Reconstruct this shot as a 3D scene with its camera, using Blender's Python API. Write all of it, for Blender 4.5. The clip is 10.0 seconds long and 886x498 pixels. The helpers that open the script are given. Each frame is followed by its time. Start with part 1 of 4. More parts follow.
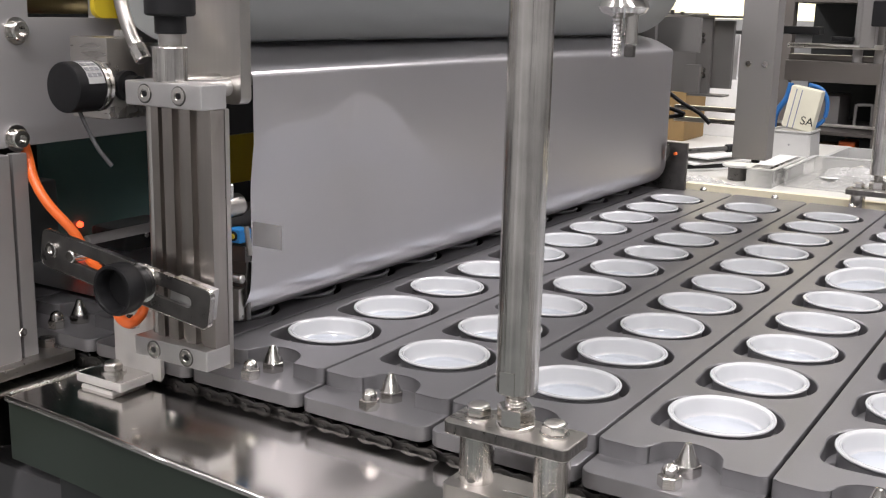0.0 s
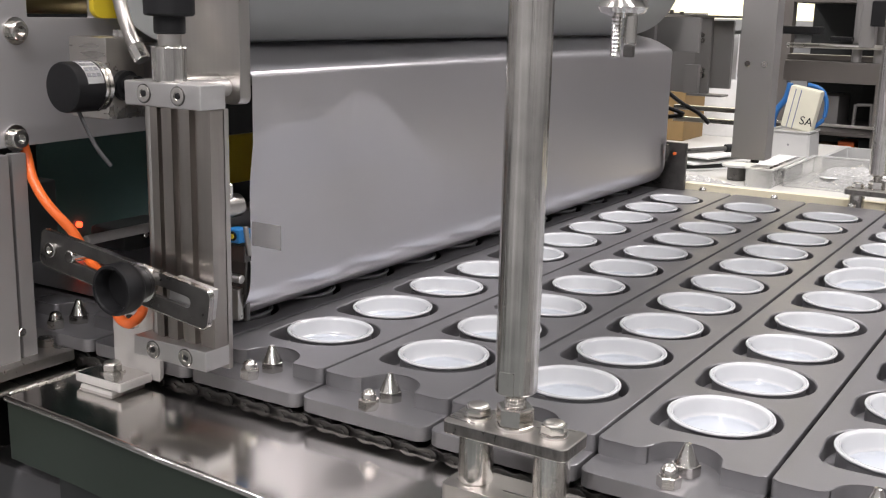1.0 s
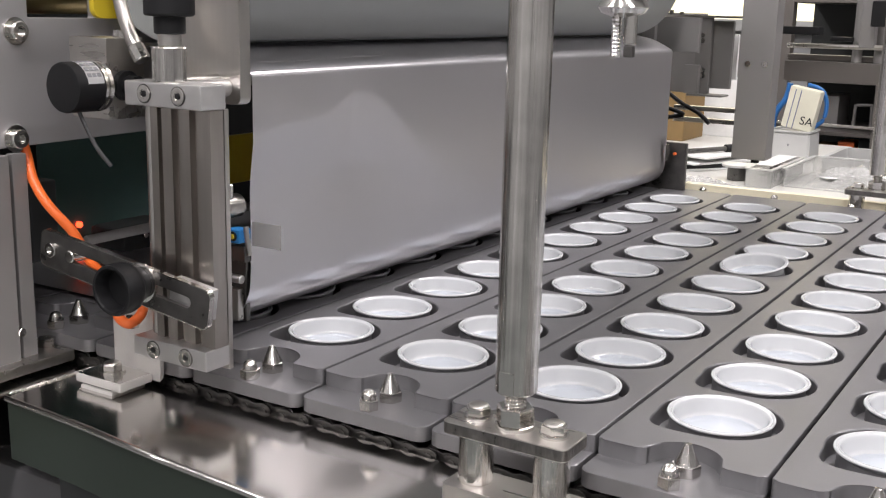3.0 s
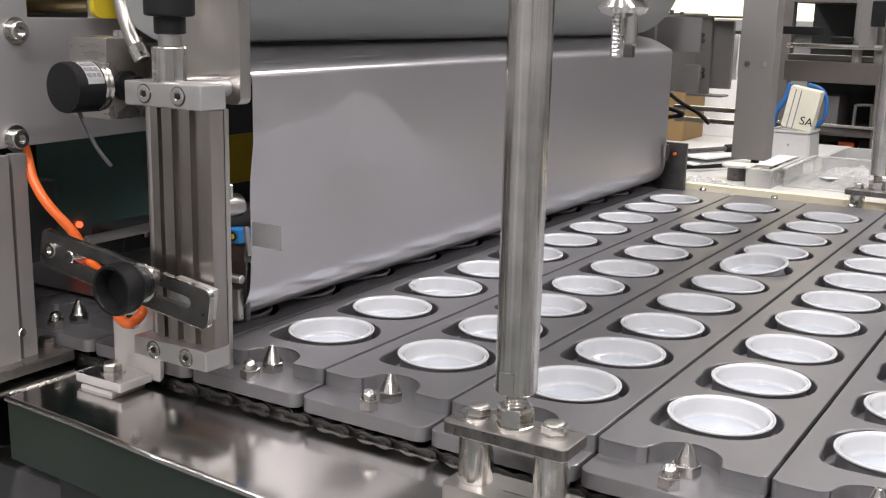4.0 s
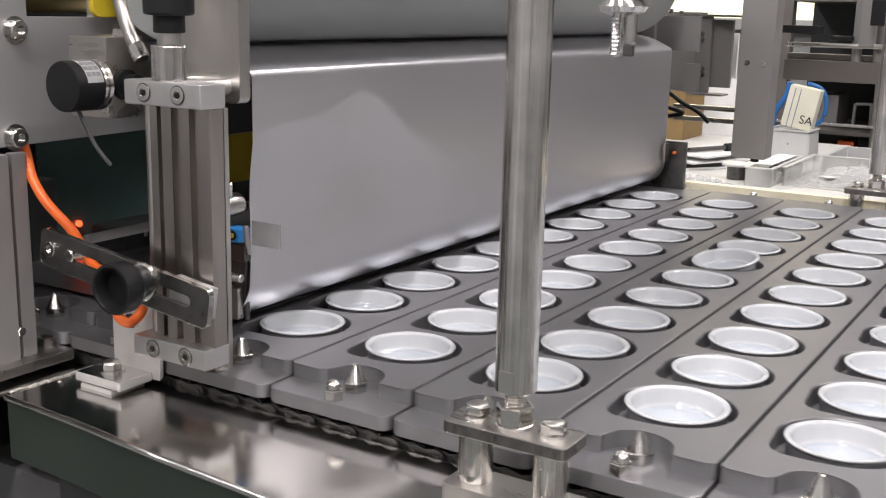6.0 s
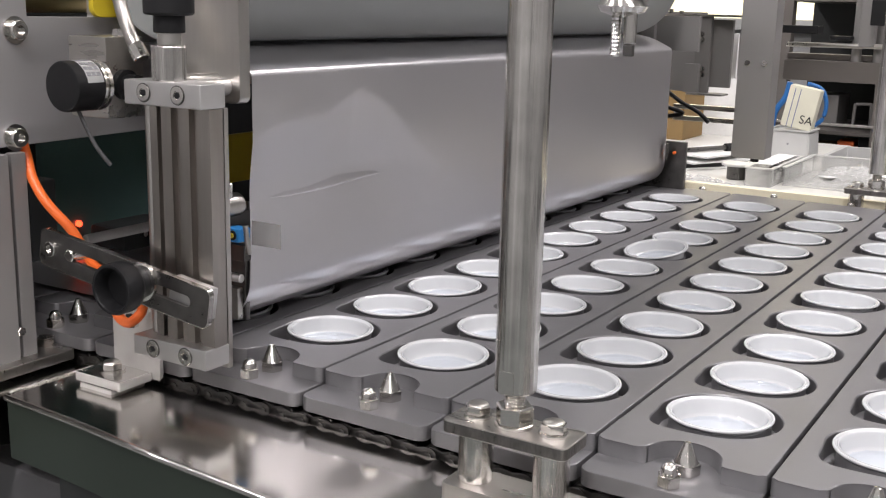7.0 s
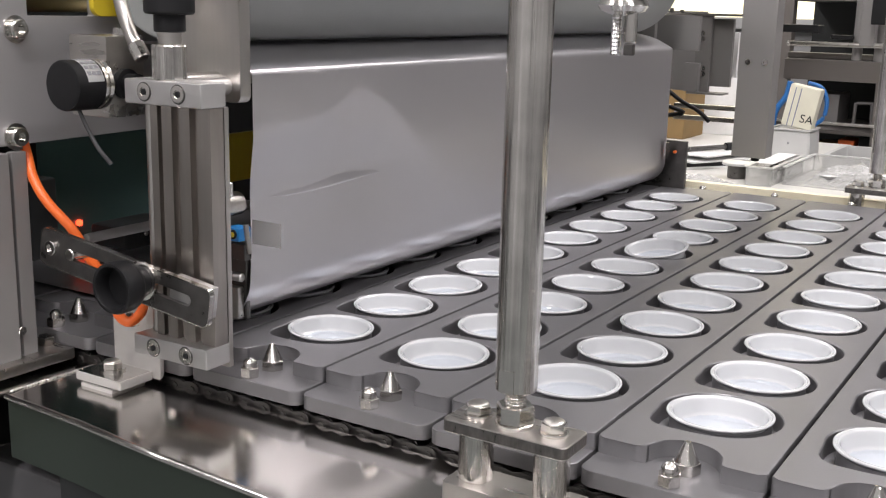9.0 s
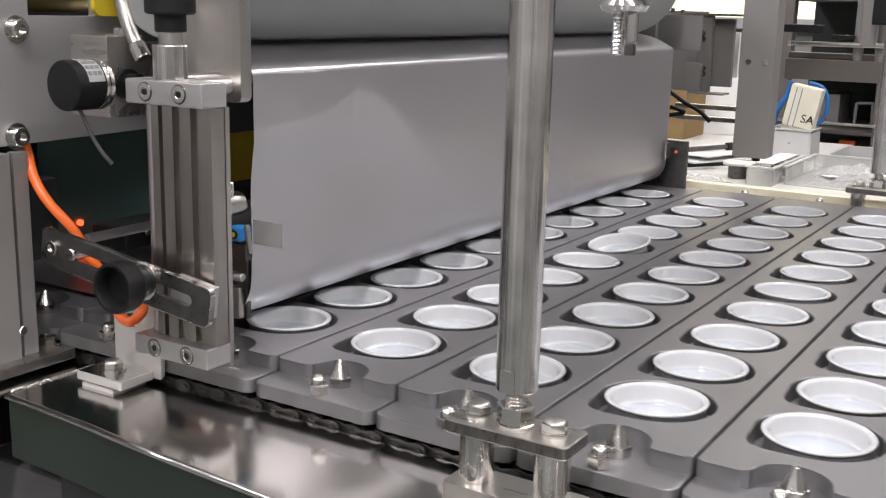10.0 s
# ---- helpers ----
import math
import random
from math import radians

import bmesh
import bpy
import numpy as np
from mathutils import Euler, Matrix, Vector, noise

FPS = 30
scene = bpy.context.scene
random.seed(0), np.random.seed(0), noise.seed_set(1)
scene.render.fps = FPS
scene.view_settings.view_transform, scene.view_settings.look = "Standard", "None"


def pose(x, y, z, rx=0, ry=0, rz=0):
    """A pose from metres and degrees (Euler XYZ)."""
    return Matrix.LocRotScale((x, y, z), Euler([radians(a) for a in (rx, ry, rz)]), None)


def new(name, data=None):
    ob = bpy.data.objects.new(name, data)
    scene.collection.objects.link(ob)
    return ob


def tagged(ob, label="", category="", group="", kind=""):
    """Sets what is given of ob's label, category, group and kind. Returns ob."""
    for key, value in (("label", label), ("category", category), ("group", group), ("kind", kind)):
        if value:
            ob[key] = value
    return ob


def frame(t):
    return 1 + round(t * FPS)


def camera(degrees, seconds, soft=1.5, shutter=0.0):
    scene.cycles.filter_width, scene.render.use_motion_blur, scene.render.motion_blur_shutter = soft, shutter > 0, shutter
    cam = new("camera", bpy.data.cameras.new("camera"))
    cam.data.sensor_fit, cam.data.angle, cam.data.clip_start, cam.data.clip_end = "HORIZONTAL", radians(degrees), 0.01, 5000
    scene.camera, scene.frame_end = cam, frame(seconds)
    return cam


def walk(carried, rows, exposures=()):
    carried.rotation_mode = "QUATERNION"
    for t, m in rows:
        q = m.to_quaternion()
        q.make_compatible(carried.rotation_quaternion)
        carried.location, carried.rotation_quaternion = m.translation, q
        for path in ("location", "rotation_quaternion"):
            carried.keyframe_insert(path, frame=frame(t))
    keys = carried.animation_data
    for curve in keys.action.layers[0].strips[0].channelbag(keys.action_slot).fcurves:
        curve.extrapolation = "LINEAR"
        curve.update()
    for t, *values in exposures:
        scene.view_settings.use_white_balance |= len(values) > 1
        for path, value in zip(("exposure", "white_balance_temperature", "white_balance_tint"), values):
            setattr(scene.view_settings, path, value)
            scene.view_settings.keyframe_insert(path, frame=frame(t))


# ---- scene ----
# Cup sealing machine: moulds with cups ride on chains under a web of foil.
PITCH = 0.080          # from mould to mould
CUP_STEP = 0.0654      # from cup to cup along a mould
N_CUP = 10
MID_Y = 4.5 * CUP_STEP
FLOOR_Z = -0.95

# ---- camera ----
cam = camera(44.71, 10.0, soft=1.2, shutter=0.4)
SWAY = [(0, 1.0, 0.1), (0.5, 0.0, 0.1), (1, -0.3, 0.1), (1.5, -1.0, 0.3), (2, -0.1, 0.2), (2.5, -0.1, 0.4),
        (4, 0.0, 0.4), (4.5, 0.0, 0.0), (5, 0.0, -0.6), (5.5, -0.6, -1.4), (7, -0.8, -1.4), (7.5, -0.5, -1.5),
        (8, 0.2, -1.4), (8.5, 0.4, -0.9), (9, 0.0, -2.9), (9.5, -0.7, -2.7), (10, 1.4, -3.0)]
walk(cam, [(t, pose(0.38424, -0.49543, 0.19130, 77.38 + b * 0.03, -1.334, 32.026 + a * 0.03)) for t, a, b in SWAY])

# ---- light ----
world = bpy.data.worlds.new("world")
scene.world = world
world.use_nodes = True
world.node_tree.nodes["Background"].inputs[0].default_value = (0.9, 0.95, 1.0, 1)
world.node_tree.nodes["Background"].inputs[1].default_value = 0.06
scene.view_settings.exposure = 0.09
CEILING_Z = 2.05
LAMPS = [(x, y) for y in (-2.5, -1.1, 1.5) for x in (-1.7, 0.45, 2.4)]
LAMP_WATTS = 27
for lx, ly in LAMPS:
    ld = bpy.data.lights.new("ceiling_tube_light", "AREA")
    ld.shape, ld.size, ld.size_y, ld.energy, ld.color = "RECTANGLE", 0.28, 1.15, LAMP_WATTS, (1.0, 0.95, 0.965)
    lo = new("ceiling_tube_light", ld)
    lo.matrix_world = pose(lx, ly, CEILING_Z - 0.075)
ld = bpy.data.lights.new("window_light", "AREA")
ld.shape, ld.size, ld.size_y, ld.energy, ld.color = "RECTANGLE", 0.86, 0.95, 4, (1.0, 0.86, 0.62)
new("window_light", ld).matrix_world = pose(-0.85, 3.85, 0.66, -90)


# ---- materials ----
def mat(name, color, rough=0.5, metal=0.0, grain=0.06, scale=60.0, bump=0.0, bump_scale=200.0, stretch=(1, 1, 1), rough_var=0.1,
        coat=0.0, emit=None, emit_power=0.0, trans=0.0, sss=0.0, aniso=0.0, stain=0.0):
    """Procedural material: two scales of colour and roughness variation, and fine relief."""
    m = bpy.data.materials.new(name)
    m.use_nodes = True
    nt = m.node_tree
    b = nt.nodes["Principled BSDF"]
    L = nt.links.new
    tc = nt.nodes.new("ShaderNodeTexCoord")
    mp = nt.nodes.new("ShaderNodeMapping")
    mp.inputs["Scale"].default_value = stretch
    L(tc.outputs["Object"], mp.inputs["Vector"])
    n1 = nt.nodes.new("ShaderNodeTexNoise")
    n1.inputs["Scale"].default_value = scale
    n1.inputs["Detail"].default_value = 6
    n2 = nt.nodes.new("ShaderNodeTexNoise")
    n2.inputs["Scale"].default_value = scale * 0.13
    n2.inputs["Detail"].default_value = 3
    L(mp.outputs[0], n1.inputs["Vector"])
    L(tc.outputs["Object"], n2.inputs["Vector"])
    mix = nt.nodes.new("ShaderNodeMath")
    mix.operation = "MULTIPLY_ADD"
    mix.inputs[1].default_value = 0.55
    L(n1.outputs["Fac"], mix.inputs[0])
    half = nt.nodes.new("ShaderNodeMath")
    half.operation = "MULTIPLY"
    half.inputs[1].default_value = 0.45
    L(n2.outputs["Fac"], half.inputs[0])
    L(half.outputs[0], mix.inputs[2])
    ramp = nt.nodes.new("ShaderNodeMapRange")
    ramp.inputs["From Min"].default_value, ramp.inputs["From Max"].default_value = 0.3, 0.7
    ramp.inputs["To Min"].default_value, ramp.inputs["To Max"].default_value = 1 - grain, 1 + grain
    L(mix.outputs[0], ramp.inputs["Value"])
    col = nt.nodes.new("ShaderNodeMix")
    col.data_type, col.blend_type = "RGBA", "MULTIPLY"
    col.inputs[0].default_value = 1
    col.inputs[6].default_value = (*color, 1)
    L(ramp.outputs[0], col.inputs[7])
    L(col.outputs[2], b.inputs["Base Color"])
    rr = nt.nodes.new("ShaderNodeMapRange")
    rr.inputs["From Min"].default_value, rr.inputs["From Max"].default_value = 0.3, 0.7
    rr.inputs["To Min"].default_value, rr.inputs["To Max"].default_value = max(0.02, rough * (1 - rough_var)), min(1, rough * (1 + rough_var))
    L(mix.outputs[0], rr.inputs["Value"])
    L(rr.outputs[0], b.inputs["Roughness"])
    b.inputs["Metallic"].default_value = metal
    b.inputs["Coat Weight"].default_value = coat
    b.inputs["Transmission Weight"].default_value = trans
    b.inputs["Anisotropic"].default_value = aniso
    if sss:
        b.inputs["Subsurface Weight"].default_value = sss
        b.inputs["Subsurface Radius"].default_value = (0.004, 0.004, 0.004)
    if emit:
        b.inputs["Emission Color"].default_value = (*emit, 1)
        b.inputs["Emission Strength"].default_value = emit_power
    if bump:
        n3 = nt.nodes.new("ShaderNodeTexNoise")
        n3.inputs["Scale"].default_value = bump_scale
        n3.inputs["Detail"].default_value = 4
        L(mp.outputs[0], n3.inputs["Vector"])
        bp = nt.nodes.new("ShaderNodeBump")
        bp.inputs["Strength"].default_value = bump
        bp.inputs["Distance"].default_value = 0.001
        L(n3.outputs["Fac"], bp.inputs["Height"])
        L(bp.outputs[0], b.inputs["Normal"])
    return m


ANODISED = mat("anodised_aluminium", (0.232, 0.228, 0.236), 0.41, 0.66, 0.07, 90, 0.06, 900, rough_var=0.14)
POLISHED = mat("polished_stainless", (0.62, 0.60, 0.57), 0.135, 1.0, 0.04, 30, 0.0, 40, rough_var=0.25)
BRUSHED = mat("brushed_stainless", (0.56, 0.54, 0.51), 0.30, 1.0, 0.06, 260, 0.02, 500, (1, 1, 0.05), 0.15)
BRUSHED_X = mat("brushed_stainless_flat", (0.56, 0.54, 0.51), 0.30, 1.0, 0.07, 260, 0.05, 500, (0.06, 1, 1), 0.3)
# long streaks in the colour imitate lamps and frames mirrored along the rod
ROD = mat("streaked_steel_rod", (0.68, 0.66, 0.63), 0.14, 1.0, 0.45, 380, 0.62, 480, (1, 1, 0.008), 0.5)
SATIN = mat("satin_aluminium", (0.72, 0.71, 0.70), 0.42, 1.0, 0.05, 160, 0.05, 700, rough_var=0.2)
CHROME = mat("bright_zinc_steel", (0.70, 0.68, 0.65), 0.16, 1.0, 0.06, 220, 0.03, 300, rough_var=0.3)
GREYPAINT = mat("grey_machine_plate", (0.46, 0.45, 0.45), 0.45, 0.55, 0.05, 22, 0.03, 600, rough_var=0.2)
CUTEDGE = mat("rough_cut_steel", (0.20, 0.19, 0.18), 0.34, 1.0, 0.35, 500, 0.8, 500, (1, 1, 0.3), 0.4)
CHAINSTEEL = mat("worn_chain_steel", (0.13, 0.125, 0.12), 0.36, 1.0, 0.3, 300, 0.15, 500, rough_var=0.4)
FARGREY = mat("dark_grey_paint", (0.26, 0.25, 0.245), 0.5, 0.3, 0.06, 18, 0.03, 500, rough_var=0.2)
CABGREY = mat("dark_cabinet_paint", (0.085, 0.083, 0.086), 0.5, 0.1, 0.08, 18, 0.03, 500, rough_var=0.2)
PALESTEEL = mat("pale_matte_steel", (0.62, 0.605, 0.585), 0.50, 0.65, 0.06, 120, 0.06, 800, rough_var=0.15)
BRONZE = mat("bronze_shaft", (0.30, 0.24, 0.11), 0.4, 0.8, 0.08, 40, 0.03, 300, rough_var=0.2)
DARKSTEEL = mat("dark_oiled_steel", (0.13, 0.125, 0.12), 0.35, 0.9, 0.25, 150, 0.1, 400, rough_var=0.4)
FOIL = mat("sealing_foil", (0.73, 0.715, 0.738), 0.335, 1.0, 0.02, 6, 0.0, 30, rough_var=0.12)
RUBBER = mat("dark_grey_rubber", (0.265, 0.275, 0.268), 0.40, 0.0, 0.08, 14, 0.04, 700, (1, 0.05, 1), rough_var=0.2)
BLACK = mat("black_plastic", (0.011, 0.011, 0.012), 0.48, 0.0, 0.15, 80, 0.05, 900)
GANTRYGREY = mat("brown_grey_paint", (0.135, 0.122, 0.112), 0.45, 0.3, 0.10, 18, 0.03, 500, rough_var=0.2)
# near-black that stands in for the darkness of unlit recesses
BLACKINSIDE = mat("black_interior_shade", (0.02, 0.022, 0.022), 0.6, 0.0, 0.25, 20, 0.05, 200)
GREENGLASS = mat("dark_green_cover", (0.085, 0.150, 0.140), 0.25, 0.0, 0.2, 10)
GREENSKIRT = mat("dark_green_film", (0.018, 0.025, 0.019), 0.30, 0.0, 0.15, 8)
ORANGE = mat("orange_hose", (0.85, 0.16, 0.03), 0.4, 0.0, 0.06, 60)
BLUE = mat("blue_plastic", (0.03, 0.22, 0.55), 0.35, 0.0, 0.08, 60)
YELLOW = mat("yellow_plate", (0.62, 0.47, 0.03), 0.4, 0.0, 0.1, 40)
CUPMAT = mat("white_polypropylene", (0.52, 0.53, 0.54), 0.11, 0.0, 0.015, 40, 0.0, 200, rough_var=0.1)
# cup floor: the bluish dimness of light passing through is put into the colour
CUPBASE = mat("dimmed_polypropylene", (0.46, 0.49, 0.53), 0.10, 0.0, 0.03, 60, 0.0, 200, rough_var=0.1)
# base colour lowered for the dark surroundings that the slide would mirror
DIMSTEEL = mat("dim_extruded_steel", (0.43, 0.40, 0.37), 0.34, 1.0, 0.10, 260, 0.03, 500, (1, 1, 0.05), 0.2)
DEEPBLUE = mat("deep_blue_plastic", (0.015, 0.12, 0.36), 0.4, 0.0, 0.1, 60)
SLATE = mat("slate_blue_ink", (0.13, 0.16, 0.27), 0.6, 0.0, 0.1, 60)
PAPERLABEL = mat("white_paper_label", (0.75, 0.75, 0.74), 0.6, 0.0, 0.05, 120)
INK = mat("grey_ink", (0.25, 0.25, 0.26), 0.6, 0.0, 0.05, 120)
WALLPAINT = mat("white_wall_paint", (0.34, 0.34, 0.34), 0.75, 0.0, 0.04, 3, 0.05, 60)
CEILPAINT = mat("white_ceiling_paint", (0.78, 0.78, 0.77), 0.8, 0.0, 0.04, 3, 0.05, 60)
FLOORMAT = mat("grey_epoxy_floor", (0.13, 0.14, 0.135), 0.35, 0.0, 0.12, 4, 0.03, 60)
CARTON = mat("brown_cardboard", (0.22, 0.14, 0.055), 0.8, 0.0, 0.12, 30, 0.1, 120)
WHITEPLASTIC = mat("white_plastic", (0.50, 0.50, 0.49), 0.35, 0.0, 0.05, 30)
BENCHTOP = mat("white_bench_laminate", (0.64, 0.63, 0.59), 0.4, 0.0, 0.06, 14, 0.03, 200)
CREAMBAG = mat("cream_sack", (0.66, 0.64, 0.52), 0.6, 0.0, 0.08, 30, 0.3, 40)
# cream base colour carries the warm light that falls on the rail
PALEALU = mat("warm_lit_aluminium_rail", (0.92, 0.85, 0.64), 0.5, 0.0, 0.06, 40, 0.05, 300)
STATIONGREY = mat("mid_grey_plate", (0.22, 0.212, 0.205), 0.48, 0.4, 0.06, 22, 0.03, 500, rough_var=0.2)
LEDRED = mat("red_lamp", (0.8, 0.05, 0.03), 0.4, emit=(1, 0.05, 0.015), emit_power=5)
TUBEGLOW = mat("tube_diffuser", (0.9, 0.9, 0.9), 0.5, emit=(1, 0.95, 0.965), emit_power=6)
WARMGLOW = mat("warm_lit_panel", (0.9, 0.85, 0.6), 0.5, emit=(1, 0.93, 0.68), emit_power=0.95)


def film_material(name, color, cover, rough):
    """Thin plastic film: part of the light passes straight through, the rest meets a glossy sheet."""
    m = bpy.data.materials.new(name)
    m.use_nodes = True
    nt = m.node_tree
    b = nt.nodes["Principled BSDF"]
    b.inputs["Base Color"].default_value = (*color, 1)
    b.inputs["Roughness"].default_value = rough
    clear = nt.nodes.new("ShaderNodeBsdfTransparent")
    mix = nt.nodes.new("ShaderNodeMixShader")
    n = nt.nodes.new("ShaderNodeTexNoise")
    n.inputs["Scale"].default_value = 45
    n.inputs["Detail"].default_value = 5
    r = nt.nodes.new("ShaderNodeMapRange")
    r.inputs["From Min"].default_value, r.inputs["From Max"].default_value = 0.3, 0.7
    r.inputs["To Min"].default_value, r.inputs["To Max"].default_value = cover * 0.6, min(1, cover * 1.4)
    bp = nt.nodes.new("ShaderNodeBump")
    bp.inputs["Strength"].default_value = 0.3
    bp.inputs["Distance"].default_value = 0.002
    L = nt.links.new
    L(n.outputs["Fac"], r.inputs["Value"])
    L(n.outputs["Fac"], bp.inputs["Height"])
    L(bp.outputs[0], b.inputs["Normal"])
    L(r.outputs[0], mix.inputs[0])
    L(clear.outputs[0], mix.inputs[1])
    L(b.outputs[0], mix.inputs[2])
    L(mix.outputs[0], nt.nodes["Material Output"].inputs["Surface"])
    return m


CLEAR = film_material("frosted_clear_plastic", (0.66, 0.66, 0.64), 0.36, 0.25)
SMOKE = film_material("smoky_film", (0.30, 0.295, 0.29), 0.55, 0.3)
BLACK.node_tree.nodes["Principled BSDF"].inputs["Specular IOR Level"].default_value = 0.25


# ---- mesh tools ----
def thing(name, label, category, at=None, group="", kind=""):
    ob = new(name)
    ob.empty_display_size = 0.01
    if at is not None:
        ob.matrix_world = at
    return tagged(ob, label, category, group, kind)


def mesh_of(name, bm, material, smooth=35):
    me = bpy.data.meshes.new(name)
    bm.normal_update()
    bm.to_mesh(me)
    bm.free()
    for m in (material if isinstance(material, (list, tuple)) else [material]):
        me.materials.append(m)
    if smooth:
        me.polygons.foreach_set("use_smooth", [True] * len(me.polygons))
        me.set_sharp_from_angle(angle=radians(smooth))
    return me


def even_shading(ob):
    """Keeps flat faces flat where rounded edges meet them."""
    w = ob.modifiers.new("weighted_normal", "WEIGHTED_NORMAL")
    w.keep_sharp = True


def part(name, bm, material, parent=None, label="", smooth=35):
    ob = new(name, mesh_of(name, bm, material, smooth))
    if smooth == 35 and len(ob.data.polygons) < 3000:
        even_shading(ob)
    if parent is not None:
        ob.parent = parent
    if label:
        ob["label"] = label
    return ob


def solo(name, bm, material, label, category, group="", kind="", smooth=35):
    return tagged(part(name, bm, material, None, "", smooth), label, category, group, kind)


def box(lo, hi, bevel=0.0, segs=2, m=None, bm=None):
    bm = bm or bmesh.new()
    size = Vector(hi) - Vector(lo)
    got = bmesh.ops.create_cube(bm, size=1, matrix=Matrix.Translation((Vector(lo) + Vector(hi)) / 2) @ Matrix.Diagonal((*size, 1)))
    if bevel:
        es = {e for v in got["verts"] for e in v.link_edges}
        got = bmesh.ops.bevel(bm, geom=list(es), offset=bevel, segments=segs, affect="EDGES", profile=0.5)
    if m is not None:
        bmesh.ops.transform(bm, matrix=m, verts=got["verts"])
    return bm


def lathe(profile, n=32, m=None, bm=None, closed=False):
    """Turns (radius, height) points about z; radius 0 closes the end."""
    bm = bm or bmesh.new()
    rings = []
    for r, z in profile:
        if r <= 1e-7:
            rings.append([bm.verts.new((0, 0, z))])
        else:
            rings.append([bm.verts.new((r * math.cos(2 * math.pi * k / n), r * math.sin(2 * math.pi * k / n), z)) for k in range(n)])
    pairs = list(zip(rings, rings[1:])) + ([(rings[-1], rings[0])] if closed else [])
    for a, b in pairs:
        for k in range(n):
            q = [a[k % len(a)], a[(k + 1) % len(a)], b[(k + 1) % len(b)], b[k % len(b)]]
            u = []
            for v in q:
                if v not in u:
                    u.append(v)
            if len(u) > 2:
                bm.faces.new(u)
    if m is not None:
        bmesh.ops.transform(bm, matrix=m, verts=[v for r in rings for v in r])
    bmesh.ops.recalc_face_normals(bm, faces=bm.faces)
    return bm


def rod(r, z0, z1, ch=0.0006, n=32, m=None, bm=None):
    return lathe([(0, z0), (r - ch, z0), (r, z0 + ch), (r, z1 - ch), (r - ch, z1), (0, z1)], n, m, bm)


def along(p, q):
    """The pose whose z axis runs from p to q, at p; and the length."""
    d = Vector(q) - Vector(p)
    return Matrix.Translation(p) @ d.to_track_quat("Z", "Y").to_matrix().to_4x4(), d.length


def rod_between(p, q, r, ch=0.0006, n=28, bm=None):
    m, length = along(p, q)
    return rod(r, 0, length, ch, n, m, bm)


def thread(r, z0, z1, pitch, n=20, m=None, bm=None):
    prof = [(0, z0)]
    z = z0
    while z < z1:
        prof += [(r * 0.84, z), (r, z + pitch * 0.5)]
        z += pitch
    prof += [(r * 0.84, z1), (0, z1)]
    return lathe(prof, n, m, bm)


def hexagon(af, z0, z1, m=None, bm=None, dome=0.0, tip=None, tip_r=0.0008):
    """Hex prism with chamfered corners; dome: a ball end; tip: a cone to that height."""
    bm = bm or bmesh.new()
    R = af / math.sqrt(3)
    rings = []
    for r, z in ((R * 0.93, z0), (R, z0 + R * 0.07), (R, z1 - R * 0.07), (R * 0.9, z1)):
        rings.append([bm.verts.new((r * math.cos(math.pi / 3 * k + 0.2), r * math.sin(math.pi / 3 * k + 0.2), z)) for k in range(6)])
    for a, b in zip(rings, rings[1:]):
        for k in range(6):
            bm.faces.new([a[k], a[(k + 1) % 6], b[(k + 1) % 6], b[k]])
    bm.faces.new(rings[0][::-1])
    bm.faces.new(rings[-1])
    vs = [v for r in rings for v in r]
    if m is not None:
        bmesh.ops.transform(bm, matrix=m, verts=vs)
    if dome:
        prof = [(dome, z1 - 0.0002)] + [(dome * math.cos(a), z1 + dome * 0.35 + dome * math.sin(a)) for a in np.linspace(0, math.pi / 2, 7)[:-1]] + [(0, z1 + dome * 1.35)]
        lathe(prof, 20, m, bm)
    if tip:
        lathe([(R * 0.86, z1 - 0.0002), (tip_r, tip), (0, tip + tip_r * 0.3)], 16, m, bm)
    return bm


def tube(points, r, n=18, bm=None, steps=6):
    """A round hose through the points, smoothed."""
    bm = bm or bmesh.new()
    P = [Vector(p) for p in points]
    path = []
    for i in range(len(P) - 1):
        a, b, c, d = P[max(i - 1, 0)], P[i], P[i + 1], P[min(i + 2, len(P) - 1)]
        for k in range(steps):
            t = k / steps
            path.append(0.5 * ((2 * b) + (c - a) * t + (2 * a - 5 * b + 4 * c - d) * t * t + (3 * b - a - 3 * c + d) * t ** 3))
    path.append(P[-1])
    rings = []
    up = Vector((0.3, 0.2, 1)).normalized()
    for i, p in enumerate(path):
        d = (path[min(i + 1, len(path) - 1)] - path[max(i - 1, 0)]).normalized()
        u = up.cross(d).normalized()
        w = d.cross(u)
        rings.append([bm.verts.new(p + r * (math.cos(2 * math.pi * k / n) * u + math.sin(2 * math.pi * k / n) * w)) for k in range(n)])
    for a, b in zip(rings, rings[1:]):
        for k in range(n):
            bm.faces.new([a[k], a[(k + 1) % n], b[(k + 1) % n], b[k]])
    bm.faces.new(rings[0][::-1])
    bm.faces.new(rings[-1])
    bmesh.ops.recalc_face_normals(bm, faces=bm.faces)
    return bm


